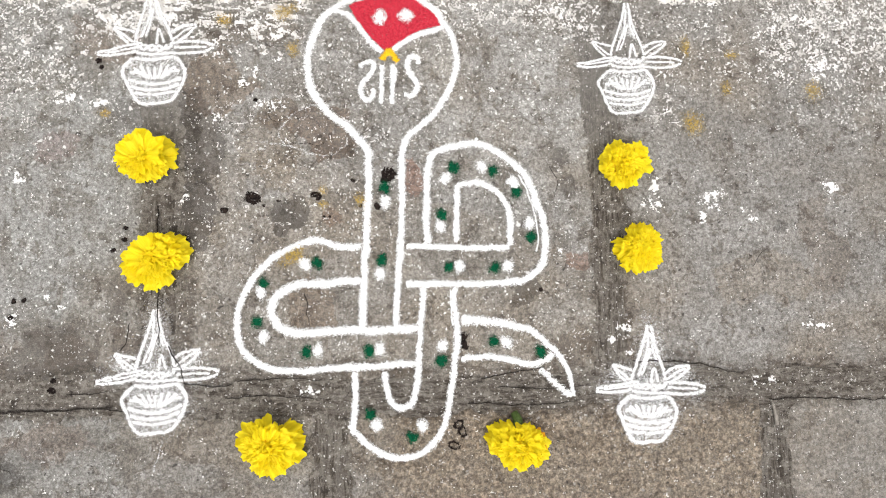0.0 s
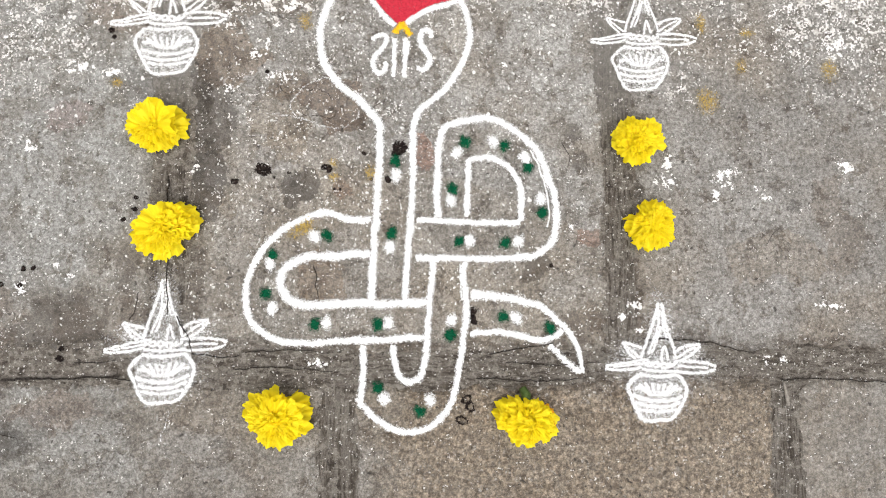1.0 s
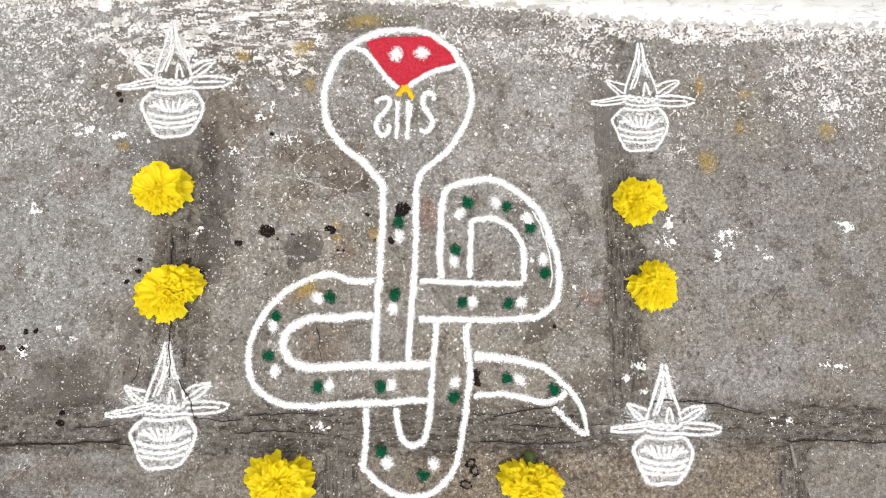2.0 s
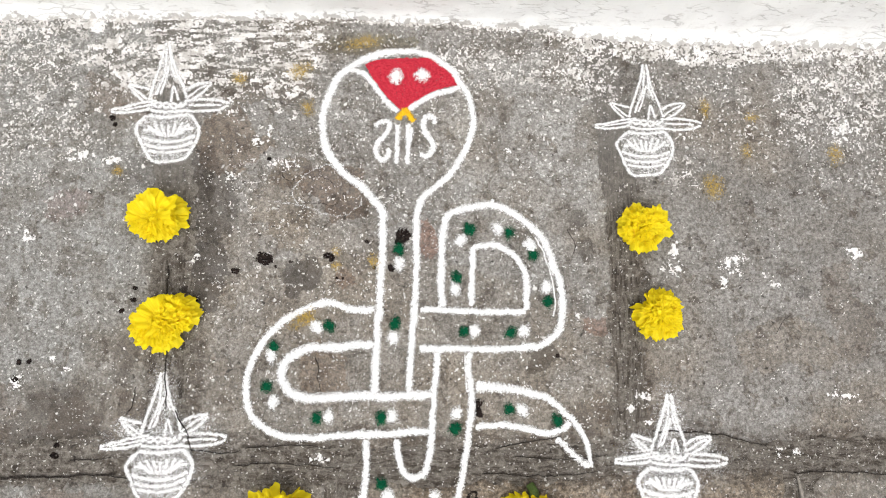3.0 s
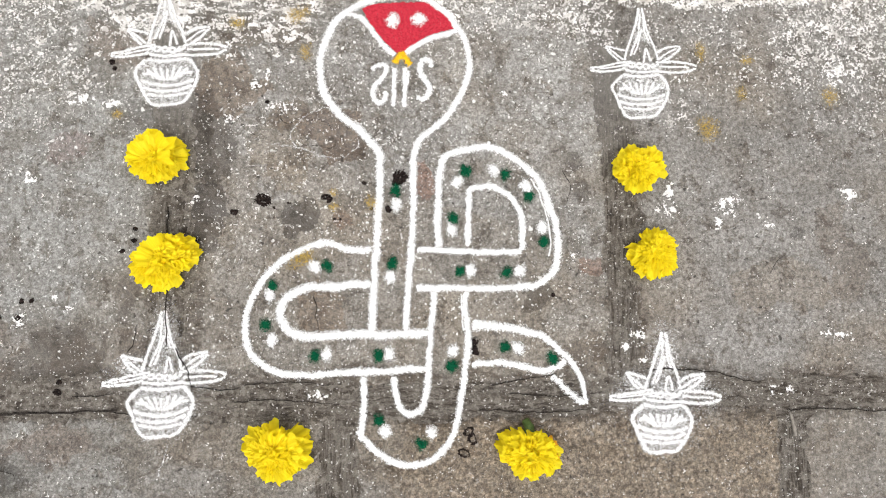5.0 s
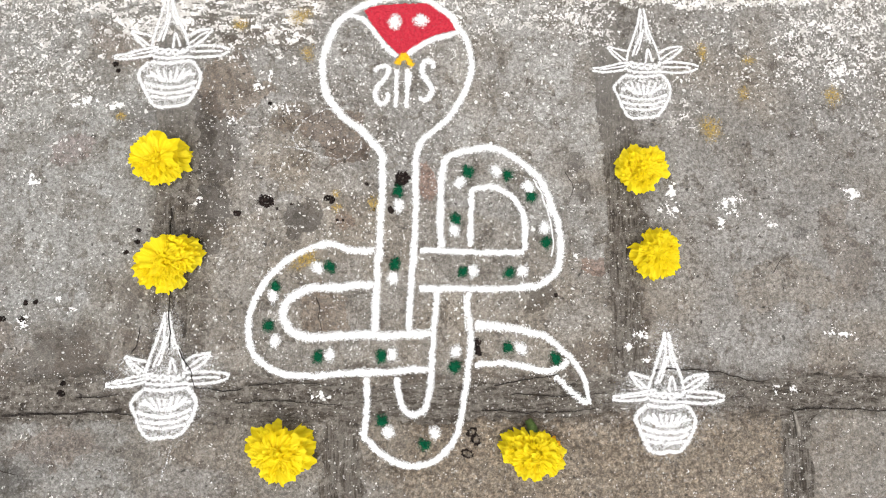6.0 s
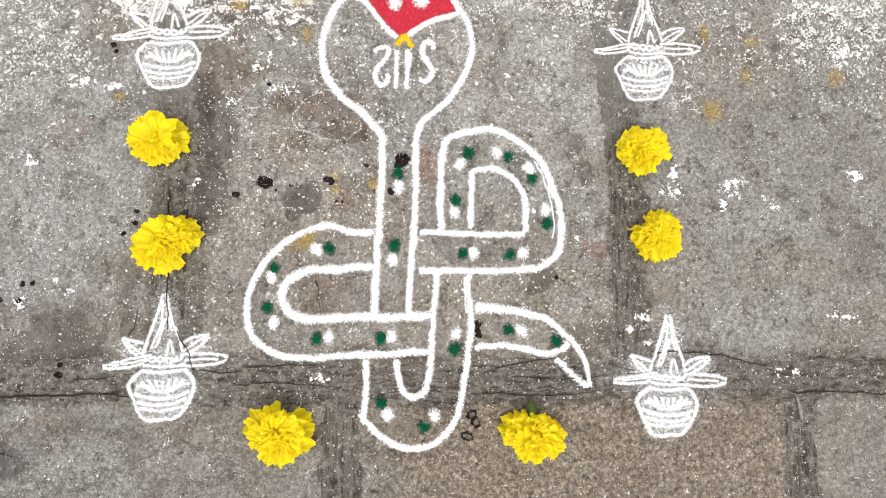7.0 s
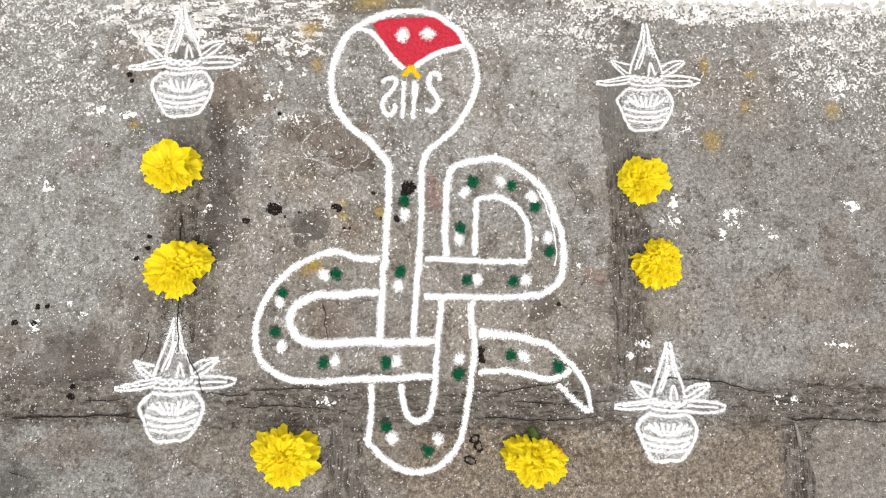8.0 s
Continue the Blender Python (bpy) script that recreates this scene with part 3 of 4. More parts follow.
def lime_mask(x, y):
    wide = fbm(x * 120, y * 170, 3, 61)
    flat = fbm(x * 70, y * 360, 3, 63)
    tiny = fbm(x * 560, y * 560, 2, 65)
    streaky = soft_box(x, y, -0.33, -0.10, 0.272, 0.36)
    patchy = 0.34 + 0.28 * soft_box(x, y, -0.40, -0.10, 0.215, 0.36)
    n = (wide * (1 - streaky) + flat * streaky) * patchy + tiny * (1 - patchy)
    rank = np.searchsorted(LIME_RANK, n) / len(LIME_RANK)
    there = rank > 1 - lime_cover(x, y)
    return there


sx, sy = np.random.rand(40000) - 0.5, np.random.rand(40000) * 0.6 - 0.2
LIME_RANK = np.sort(fbm(sx * 120, sy * 170, 3, 61) * 0.34 + fbm(sx * 560, sy * 560, 2, 65) * 0.66)
lime = grid_part("lime_splashes", -0.56, 0.56, -0.24, 0.352, 0.0008, lambda x, y: ground_z(x, y) + 0.00035 + 0.0003 * fbm(x * 300, y * 300, 2, 71), lime_mask, LIME)
SPOTS = ((-0.261, 0.084, 0.006, 0.004), (0.194, -0.052, 0.006, 0.008), (0.180, -0.066, 0.003, 0.005), (0.335, 0.060, 0.005, 0.004),
                           (0.292, 0.082, 0.010, 0.009), (0.229, 0.076, 0.009, 0.006), (0.232, 0.096, 0.004, 0.009), (0.414, 0.225, 0.011, 0.010),
                           (0.421, 0.095, 0.006, 0.006), (0.347, -0.108, 0.004, 0.004), (0.328, -0.108, 0.003, 0.005), (-0.130, -0.115, 0.009, 0.005),
                           (-0.176, 0.186, 0.012, 0.005), (-0.435, 0.106, 0.006, 0.005), (-0.229, 0.173, 0.005, 0.005), (0.282, 0.064, 0.004, 0.007),
                           (0.398, -0.052, 0.012, 0.003), (-0.390, 0.192, 0.012, 0.005), (-0.352, 0.188, 0.010, 0.004), (-0.205, 0.208, 0.005, 0.007),
                           (-0.192, 0.216, 0.003, 0.008), (0.060, 0.200, 0.004, 0.003), (0.325, 0.068, 0.003, 0.003), (0.199, -0.078, 0.004, 0.003),
                           (-0.436, -0.040, 0.005, 0.006), (-0.385, -0.028, 0.005, 0.004), (-0.400, -0.018, 0.004, 0.004), (0.130, 0.028, 0.004, 0.004))


def lime_spot(cx, cy, rx, ry):
    """One countable splash: an irregular flake of dried lime."""
    def there(x, y):
        e = np.hypot((x - cx) / rx, (y - cy) / ry) + 2.4 * (fbm(x * 620, y * 620, 2, 65) - 0.5) + 3.0 * (fbm(x * 230, y * 250, 3, 61) - 0.5)
        return e < 0.58
    return grid_part("lime_splash", cx - 2 * rx, cx + 2 * rx, cy - 2 * ry, cy + 2 * ry, 0.0006, lambda x, y: ground_z(x, y) + 0.0005 + 0.0004 * fbm(x * 300, y * 300, 2, 72), there, SPLASH)


for spot in SPOTS:
    tagged(lime_spot(*spot), "dried white lime splash stuck to grey stone", "paint splash", "single lime splashes")
tagged(lime, "spattered and flaked white lime paint on stone paving", "paint splashes", kind="stuff")


# ---------------------------------------------------------------- drawing with loose powder
def spline(points, step):
    """An even run of places along a smooth curve through the points."""
    p = np.array(points, float)
    if len(p) == 2:
        p = np.array([p[0], (p[0] + p[1]) / 2, p[1]])
    ext = np.vstack([2 * p[0] - p[1], p, 2 * p[-1] - p[-2]])
    out = []
    for i in range(1, len(ext) - 2):
        a, b, c, d = ext[i - 1:i + 3]
        m = max(2, int(np.hypot(*(c - b)) / step))
        for t in np.arange(m) / m:
            out.append(0.5 * (2 * b + (c - a) * t + (2 * a - 5 * b + 4 * c - d) * t * t + (3 * b - a - 3 * c + d) * t ** 3))
    out.append(p[-1])
    return np.array(out)


LIFT = [0]


def stroke(name, points, width, parent, material, height=0.0011, ends=(1.0, 1.0), spread=1.72, jitter=0.0005):
    """One poured line of powder: a low ridge that follows the ground. Points and width in millimetres."""
    LIFT[0] += 1
    seed = LIFT[0]
    c = spline(np.array(points) / 1000, 0.0012)
    d = np.gradient(c, axis=0)
    d /= np.maximum(np.hypot(d[:, 0], d[:, 1]), 1e-9)[:, None]
    side = np.stack([-d[:, 1], d[:, 0]], -1)
    s = np.concatenate([[0], np.cumsum(np.hypot(*np.diff(c, axis=0).T))])
    t = s / s[-1]
    c = c + side * (jitter * 4 * (fbm(s * 110, s * 0 + seed, 3, seed) - 0.5))[:, None]
    w = width / 2000 * spread * (ends[0] * (1 - t) + ends[1] * t) * (0.66 + 0.44 * fbm(s * 75, s * 0 + 7.7, 4, seed + 3))
    tip = np.minimum(1, 0.45 + np.minimum(s, s[-1] - s) / (width / 1400))
    cols = np.array([-1, -0.66, -0.33, 0, 0.33, 0.66, 1])
    verts, uvs = [], []
    for i in range(len(c)):
        for v in cols:
            q = c[i] + side[i] * v * w[i] * tip[i]
            verts.append(q)
            end = max(0, 1 - min(s[i], s[-1] - s[i]) / (width / 2500))
            uvs.append((s[i], min(1.0, max(abs(v), end))))
    verts = np.array(verts)
    v = np.tile(cols, len(c))
    z = ground_z(verts[:, 0], verts[:, 1]) + 0.0005 + 0.000004 * seed + height * (1 - v * v) * (0.6 + 0.8 * fbm(verts[:, 0] * 500, verts[:, 1] * 500, 2, seed))
    k = len(cols)
    faces = [(i * k + j, i * k + j + 1, (i + 1) * k + j + 1, (i + 1) * k + j) for i in range(len(c) - 1) for j in range(k - 1)]
    return mesh_object(name, np.column_stack([verts, z]).tolist(), faces, material, parent, uvs)


def heap(name, x, y, rx, ry, parent, material, height=0.0016, turn=0.0, ragged=0.5, spread=1.35):
    """A pinch of powder dropped in one spot. Millimetres."""
    LIFT[0] += 1
    seed = LIFT[0]
    rings, n = np.array([0.0, 0.3, 0.55, 0.8, 1.0]), 28
    a = np.arange(n) / n * 2 * math.pi
    verts, uvs = [], []
    rag = 1 + ragged * (fbm(np.cos(a) * 1.6 + 5, np.sin(a) * 1.6 + 5, 3, seed) - 0.5) * 1.4
    for r in rings:
        qx, qy = r * rx * spread * rag * np.cos(a), r * ry * spread * rag * np.sin(a)
        ct, st = math.cos(radians(turn)), math.sin(radians(turn))
        verts.append(np.stack([x + qx * ct - qy * st, y + qx * st + qy * ct], -1) / 1000)
        uvs += [(q, r) for q in a]
    verts = np.concatenate(verts)
    r = np.repeat(rings, n)
    z = ground_z(verts[:, 0], verts[:, 1]) + 0.0006 + 0.000004 * seed + height * (1 - r * r) * (0.6 + 0.8 * fbm(verts[:, 0] * 600, verts[:, 1] * 600, 2, seed))
    faces = [(i * n + j, i * n + (j + 1) % n, (i + 1) * n + (j + 1) % n, (i + 1) * n + j) for i in range(len(rings) - 1) for j in range(n)]
    return mesh_object(name, np.column_stack([verts, z]).tolist(), faces, material, parent, uvs)


def inside(px, py, poly):
    hit = np.zeros(px.shape, bool)
    for (x0, y0), (x1, y1) in zip(poly, poly[1:] + poly[:1]):
        if y0 != y1:
            hit ^= ((y0 > py) != (y1 > py)) & (px < (x1 - x0) * (py - y0) / (y1 - y0) + x0)
    return hit


def powder_field(name, poly, parent, material, lift=0.0006, height=0.0006):
    """A flat patch of powder inside an outline, in millimetres."""
    LIFT[0] += 1
    seed = LIFT[0]
    ring = spline(poly + poly[:1], 0.6 * 1.5)
    loop = [tuple(p / 1000) for p in ring]
    xs, ys = [p[0] for p in loop], [p[1] for p in loop]

    def keep(x, y):
        return inside(x + 0.0016 * (fbm(x * 400, y * 400, 2, seed) - 0.5), y + 0.0016 * (fbm(x * 400, y * 400, 2, seed + 9) - 0.5), loop)
    ob = grid_part(name, min(xs), max(xs), min(ys), max(ys), 0.001, lambda x, y: ground_z(x, y) + lift + 0.000004 * seed + height * fbm(x * 350, y * 350, 2, seed), keep, material, parent)
    layer = ob.data.uv_layers.new(name="UVMap")
    layer.data.foreach_set("uv", [0.0] * (2 * len(ob.data.loops)))
    return ob


def dust_patch(name, x, y, rx, ry, parent, material):
    """A thin drift of powder over the ground that fades out towards its rim. Millimetres."""
    LIFT[0] += 1
    seed = LIFT[0]
    x, y, rx, ry = x / 1000, y / 1000, rx / 1000, ry / 1000

    def away(px, py):
        return np.hypot((px - x) / rx, (py - y) / ry) + 0.5 * (fbm(px * 70, py * 70, 3, seed) - 0.5)
    ob = grid_part(name, x - 1.3 * rx, x + 1.3 * rx, y - 1.3 * ry, y + 1.3 * ry, 0.0012, lambda px, py: ground_z(px, py) + 0.0006 + 0.000004 * seed, lambda px, py: away(px, py) < 1.0, material, parent)
    pts = np.array([v.co for v in ob.data.vertices])
    layer = ob.data.uv_layers.new(name="UVMap")
    rim = np.clip(away(pts[:, 0], pts[:, 1]), 0, 0.99)
    index = np.array([loop.vertex_index for loop in ob.data.loops])
    layer.data.foreach_set("uv", np.stack([0 * rim, rim], -1)[index].astype(np.float32).ravel())
    return ob


# ---------------------------------------------------------------- the snake drawn in powder
snake = tagged(empty("snake_drawing"), "coiled hooded snake drawn in white powder with coloured dots", "powder drawing")
stroke("hood_outline", [(-78, -52), (-77, -21), (-76, 8), (-74, 37), (-73, 67), (-72, 97), (-72, 121), (-73, 136), (-83, 149), (-93, 160), (-107, 170), (-118, 180), (-126, 191), (-132, 201), (-136, 218), (-137, 234), (-134, 250), (-128, 267), (-120, 281), (-109, 291), (-94, 300), (-76, 307), (-57, 309)], 7.6, snake, CHALK)
stroke("hood_outline", [(-59, 309), (-39, 309), (-24, 305), (-12, 297), (1, 287), (8, 275), (16, 263), (20, 249), (22, 231), (19, 214), (14, 201), (5, 186), (-5, 172), (-17, 161), (-29, 151), (-34, 142), (-37, 127), (-37, 106), (-36, 91), (-37, 67), (-38, 43), (-39, 20), (-41, -3), (-42, -26), (-43, -50)], 6.6, snake, CHALK)
stroke("hood_marking", [(-108, 289), (-95, 284), (-87, 276), (-78, 264), (-69, 253), (-56, 242)], 5.6, snake, CHALK)
stroke("hood_marking", [(10, 271), (-3, 266), (-18, 262), (-30, 256), (-42, 248), (-49, 242)], 5.6, snake, CHALK)
red_patch = powder_field("red_hood_patch", [(-93, 294), (-82, 299), (-63, 301), (-42, 302), (-23, 302), (-12, 296), (-3, 288), (4, 278), (6, 273), (-3, 270), (-15, 267), (-27, 261), (-39, 253), (-48, 246), (-55, 245), (-63, 252), (-72, 261), (-78, 269), (-84, 278), (-89, 286)], snake, RED)
red_patch["label"] = "red powder filling"
for x, y, rx, ry in ((-60, 281, 7.0, 8.0), (-32, 283, 8.0, 7.6)):
    heap("eye", x, y, rx, ry, red_patch, CHALK, 0.0026, 0, 0.4)
stroke("tongue_marking", [(-82, 225), (-76, 231), (-67, 231), (-67, 223), (-73, 215), (-79, 207), (-80, 197), (-75, 189), (-68, 194), (-67, 203)], 5.4, snake, CHALK)
stroke("tongue_marking", [(-18, 228), (-20, 236), (-27, 237), (-31, 230), (-30, 222), (-25, 214), (-20, 206), (-22, 198), (-28, 194), (-34, 198)], 5.4, snake, CHALK)
stroke("tongue_marking", [(-57, 229), (-58, 209), (-58, 185)], 4.6, snake, CHALK)
stroke("tongue_marking", [(-47, 229), (-46, 209), (-47, 184)], 4.6, snake, CHALK)
stroke("tongue_marking", [(-43, 226), (-44, 212), (-49, 201)], 3.4, snake, CHALK)
stroke("yellow_bow", [(-59, 232), (-54, 239), (-49, 244), (-45, 237), (-40, 230)], 6.6, snake, YELLOW, 0.0022)["label"] = "yellow powder bow"
stroke("coil_outline", [(-9, 35), (-11, 55), (-11, 79), (-10, 103), (-8, 121), (-4, 131), (9, 137), (27, 141), (43, 142), (57, 137), (72, 128), (84, 118), (95, 106), (101, 91), (106, 76), (111, 61), (113, 44), (113, 26), (110, 14), (102, 5), (88, -3), (61, -6), (32, -7), (3, -6), (-20, -6), (-34, -6)], 7.0, snake, CHALK)
stroke("coil_outline", [(86, 109), (93, 97), (99, 79), (104, 61), (106, 41), (104, 26)], 2.0, snake, CHALK_FADED)
stroke("coil_outline", [(20, 36), (20, 55), (21, 79), (23, 96), (33, 99), (45, 100), (56, 95), (66, 88), (73, 76), (77, 61), (77, 43), (76, 32)], 6.0, snake, CHALK)
stroke("coil_outline", [(-33, 33), (-14, 33), (9, 32), (33, 31), (56, 31), (77, 32)], 6.0, snake, CHALK)
stroke("coil_outline", [(42, 140), (43, 149)], 3.5, snake, CHALK)
stroke("coil_outline", [(-78, 33), (-90, 33), (-107, 34), (-122, 40), (-134, 39), (-148, 34), (-163, 27), (-176, 17), (-188, 4), (-196, -8), (-202, -20), (-206, -35), (-206, -52), (-203, -66), (-195, -78), (-184, -86), (-171, -92), (-154, -94), (-134, -94), (-111, -92), (-82, -91), (-59, -90), (-37, -88), (-21, -87)], 6.6, snake, CHALK)
stroke("coil_outline", [(-78, -2), (-95, -3), (-115, -5), (-136, -5), (-150, -8), (-163, -15), (-170, -23), (-171, -32), (-168, -43), (-159, -51), (-146, -55), (-129, -55), (-112, -54), (-89, -53), (-66, -54), (-43, -53), (-18, -52)], 8.2, snake, CHALK)
stroke("coil_outline", [(-15, -9), (-15, -26), (-17, -44), (-18, -61), (-20, -83), (-21, -103), (-24, -120), (-28, -129), (-39, -133), (-46, -129), (-51, -120), (-54, -106), (-55, -95)], 6.2, snake, CHALK)
stroke("coil_outline", [(18, -9), (17, -26), (19, -44), (20, -55), (19, -72), (17, -89), (14, -109), (11, -128), (8, -145), (2, -159), (-8, -171), (-22, -180), (-42, -183), (-56, -179), (-70, -170), (-81, -160), (-87, -153), (-85, -134), (-85, -117), (-85, -95)], 6.2, snake, CHALK)
stroke("coil_outline", [(13, -12), (14, -30), (16, -50)], 1.8, snake, CHALK_FADED)
stroke("coil_outline", [(-87, -154), (-92, -149)], 4.6, snake, CHALK)
stroke("tail_outline", [(23, -45), (35, -44), (55, -46), (75, -49), (93, -54), (104, -61), (112, -68), (120, -75), (128, -86), (135, -100), (138, -114), (140, -124)], 8.2, snake, CHALK, ends=(1.15, 0.45))
stroke("tail_outline", [(23, -84), (38, -82), (55, -82), (69, -84), (86, -88), (98, -90), (109, -86), (120, -79)], 6.2, snake, CHALK)
stroke("tail_outline", [(103, -96), (112, -101), (123, -111), (131, -118), (139, -123)], 5.6, snake, CHALK_SMUDGED, spread=2.2, jitter=0.0012)
for x, y in ((18, 116), (59, 113), (84, 90), (99, 42), (5, 66), (-55, 95), (-58, 19), (-124, 16), (-180, -4), (-186, -44), (-135, -75), (-71, -75), (-70, -139), (-27, -162), (3, -85), (58, -66), (106, -77), (12, 11), (60, 10)):
    heap("green_dot", x, y, random.uniform(5.6, 6.5), random.uniform(6.2, 7.4), snake, GREEN, 0.0020, random.uniform(-40, 40))
for x, y, turn in ((9, 105, -40), (48, 117, 20), (81, 100, 25), (97, 57, 0), (3, 55, 15), (-54, 80, 0), (-60, 5, 0), (-137, 15, 50), (-182, -14, 0), (-179, -59, 0), (-123, -73, 0), (-60, -73, 0), (-63, -149, 40), (-17, -150, 30), (5, -70, 0), (71, -67, 40), (23, 12, -35), (73, 12, -40)):
    heap("white_dot", x, y, 5.7, random.uniform(6.4, 7.8), snake, CHALK, 0.0022, turn)


# ---------------------------------------------------------------- pots drawn in powder
def pot_drawing(label, m, wide, material, dust, spread=1.5, halo=False):
    """A water pot with a coconut and leaves, from one design; m: two rows (a, b, c) that place it, in millimetres."""
    ob = tagged(empty("pot_drawing", m[0][2] / 1000, m[1][2] / 1000), label, "powder drawing", "drawn pots")

    def at(*pts):
        return [(m[0][0] * x + m[0][1] * y + m[0][2], m[1][0] * x + m[1][1] * y + m[1][2]) for x, y in pts]

    last_leaf = []

    def line(name, w, *pts):
        s = stroke(name, at(*pts), w * wide, ob, material, 0.0006, spread=spread, jitter=0.00025)
        if name == "leaf_vein":
            s.parent = last_leaf[-1]
            return s
        s.matrix_parent_inverse = Matrix.Translation((-ob.location[0], -ob.location[1], 0))
        last_leaf.append(s)
        return s
    line("pot_outline", 4.2, (18, 1), (25, -7), (28, -15), (26, -24), (21, -34), (14, -42), (1, -44), (-13, -44), (-20, -36), (-26, -23), (-30, -13), (-26, -6), (-19, 0))
    line("pot_rim", 4.0, (-20, 0), (0, -2), (19, 0))
    line("pot_rim", 3.4, (-18, 5), (0, 3), (20, 4))
    line("pot_band", 4.2, (-26, -20), (-12, -24.5), (0, -25.5), (13, -24.5), (25, -20))
    line("pot_band", 4.0, (-23, -27), (-10, -30.5), (0, -31), (11, -30.5), (23, -26))
    line("pot_band", 3.6, (-20, -33.5), (0, -36), (20, -33))
    for x, y in ((-24, -14), (-20, -9), (-13.5, -7), (-6.5, -7.5), (0, -8.5), (6.5, -7.5), (13.5, -7), (20, -9), (24, -13.5)):
        line("pot_fluting", 3.7, (x * 0.30, -22 + abs(x) * 0.08), (x * 0.66, -17 + abs(x) * 0.12), (x, y))
    line("leaf", 3.4, (-10, 14), (-26, 12), (-40, 9), (-54, 6.5))
    line("leaf", 3.4, (-16, 7), (-26, 4.8), (-40, 3.6), (-54, 4.5))
    line("leaf_vein", 2.6, (-46, 5.8), (-30, 8), (-14, 10.8))
    line("leaf", 3.4, (-17, 25), (-26, 27.5), (-38, 31))
    line("leaf", 3.4, (-23, 14), (-30, 20), (-38, 31))
    line("leaf_vein", 2.8, (-35, 28), (-27, 22), (-19, 15))
    line("leaf", 3.4, (15, 23), (27, 28.5), (41, 30))
    line("leaf", 3.4, (20, 13), (31, 19.5), (41, 29))
    line("leaf_vein", 2.8, (37, 28), (27, 23), (16, 15))
    line("leaf", 3.4, (14, 13), (32, 13.5), (48, 12), (58, 8.5))
    line("leaf", 3.4, (14, 4), (27, 2.6), (46, 3.2), (57, 7))
    line("leaf_vein", 2.8, (50, 7.6), (36, 8), (18, 8.5))
    line("coconut", 3.4, (-18, 14), (-15, 27), (-10, 42), (-6, 56), (-3, 71))
    line("coconut", 3.4, (0, 71), (3, 56), (7, 42), (13, 29), (17, 15))
    line("coconut", 3.0, (-12, 19), (-8, 29), (-3.5, 42), (-2, 65))
    line("coconut", 3.0, (-8, 20), (-4, 31), (0, 48))
    line("coconut", 3.0, (1, 62), (3, 46), (7, 35))
    line("leaf", 3.0, (2, 12), (4, 27), (7, 22), (9, 13))
    line("leaf", 3.2, (-19, 9), (-9, 12), (-3, 7), (4, 11), (11, 8), (18, 12))
    line("leaf", 3.0, (-17, 13), (-10, 8), (-2, 12), (5, 6), (13, 12))
    for name, poly in (("pot_dusting", ((-26, -8), (-17, 2), (18, 2), (26, -9), (25, -22), (17, -38), (0, -42), (-16, -40), (-24, -24))),
                       ("coconut_dusting", ((-12, 24), (-7, 45), (-2, 68), (2, 66), (5, 44), (10, 30), (0, 36))),
                       ("leaf_dusting", ((-20, 7), (0, 5), (20, 6), (18, 12), (-18, 12)))):
        f = powder_field(name, at(*poly), ob, dust, 0.0004, 0.0003)
        f.matrix_parent_inverse = Matrix.Translation((-ob.location[0], -ob.location[1], 0))
    if halo:
        for x, y, rx, ry in ((0, -18, 46, 44), (0, 10, 80, 26), (0, 42, 24, 50), (-28, 20, 26, 20), (29, 20, 26, 20)):
            f = dust_patch("dust_halo", *at((x, y))[0], rx, ry, ob, CHALK_HALO)
            f.matrix_parent_inverse = Matrix.Translation((-ob.location[0], -ob.location[1], 0))
    return ob


pot_drawing("crisp white powder drawing of a leafy water pot", ((1.033, 0.036, 206.4), (0.003, 1.065, 222.2)), 0.92, CHALK_FINE, CHALK_DUST)
pot_drawing("white powder pot drawing fading into lime splashes by the wall", ((1.124, -0.054, -298.9), (0.051, 1.133, 236.8)), 1.08, CHALK_FADED, CHALK_DUST, 1.7)
pot_drawing("thick smudged white powder drawing of a leafy pot", ((1.033, 0.061, 217.1), (-0.020, 1.041, -123.7)), 0.90, CHALK_SMUDGED, CHALK_DUSTED, 2.25, True)
pot_drawing("smudged white powder pot drawing over a cracked joint", ((1.123, -0.011, -287.5), (0.058, 1.090, -106.5)), 0.88, CHALK_SMUDGED, CHALK_DUSTED, 2.25, True)


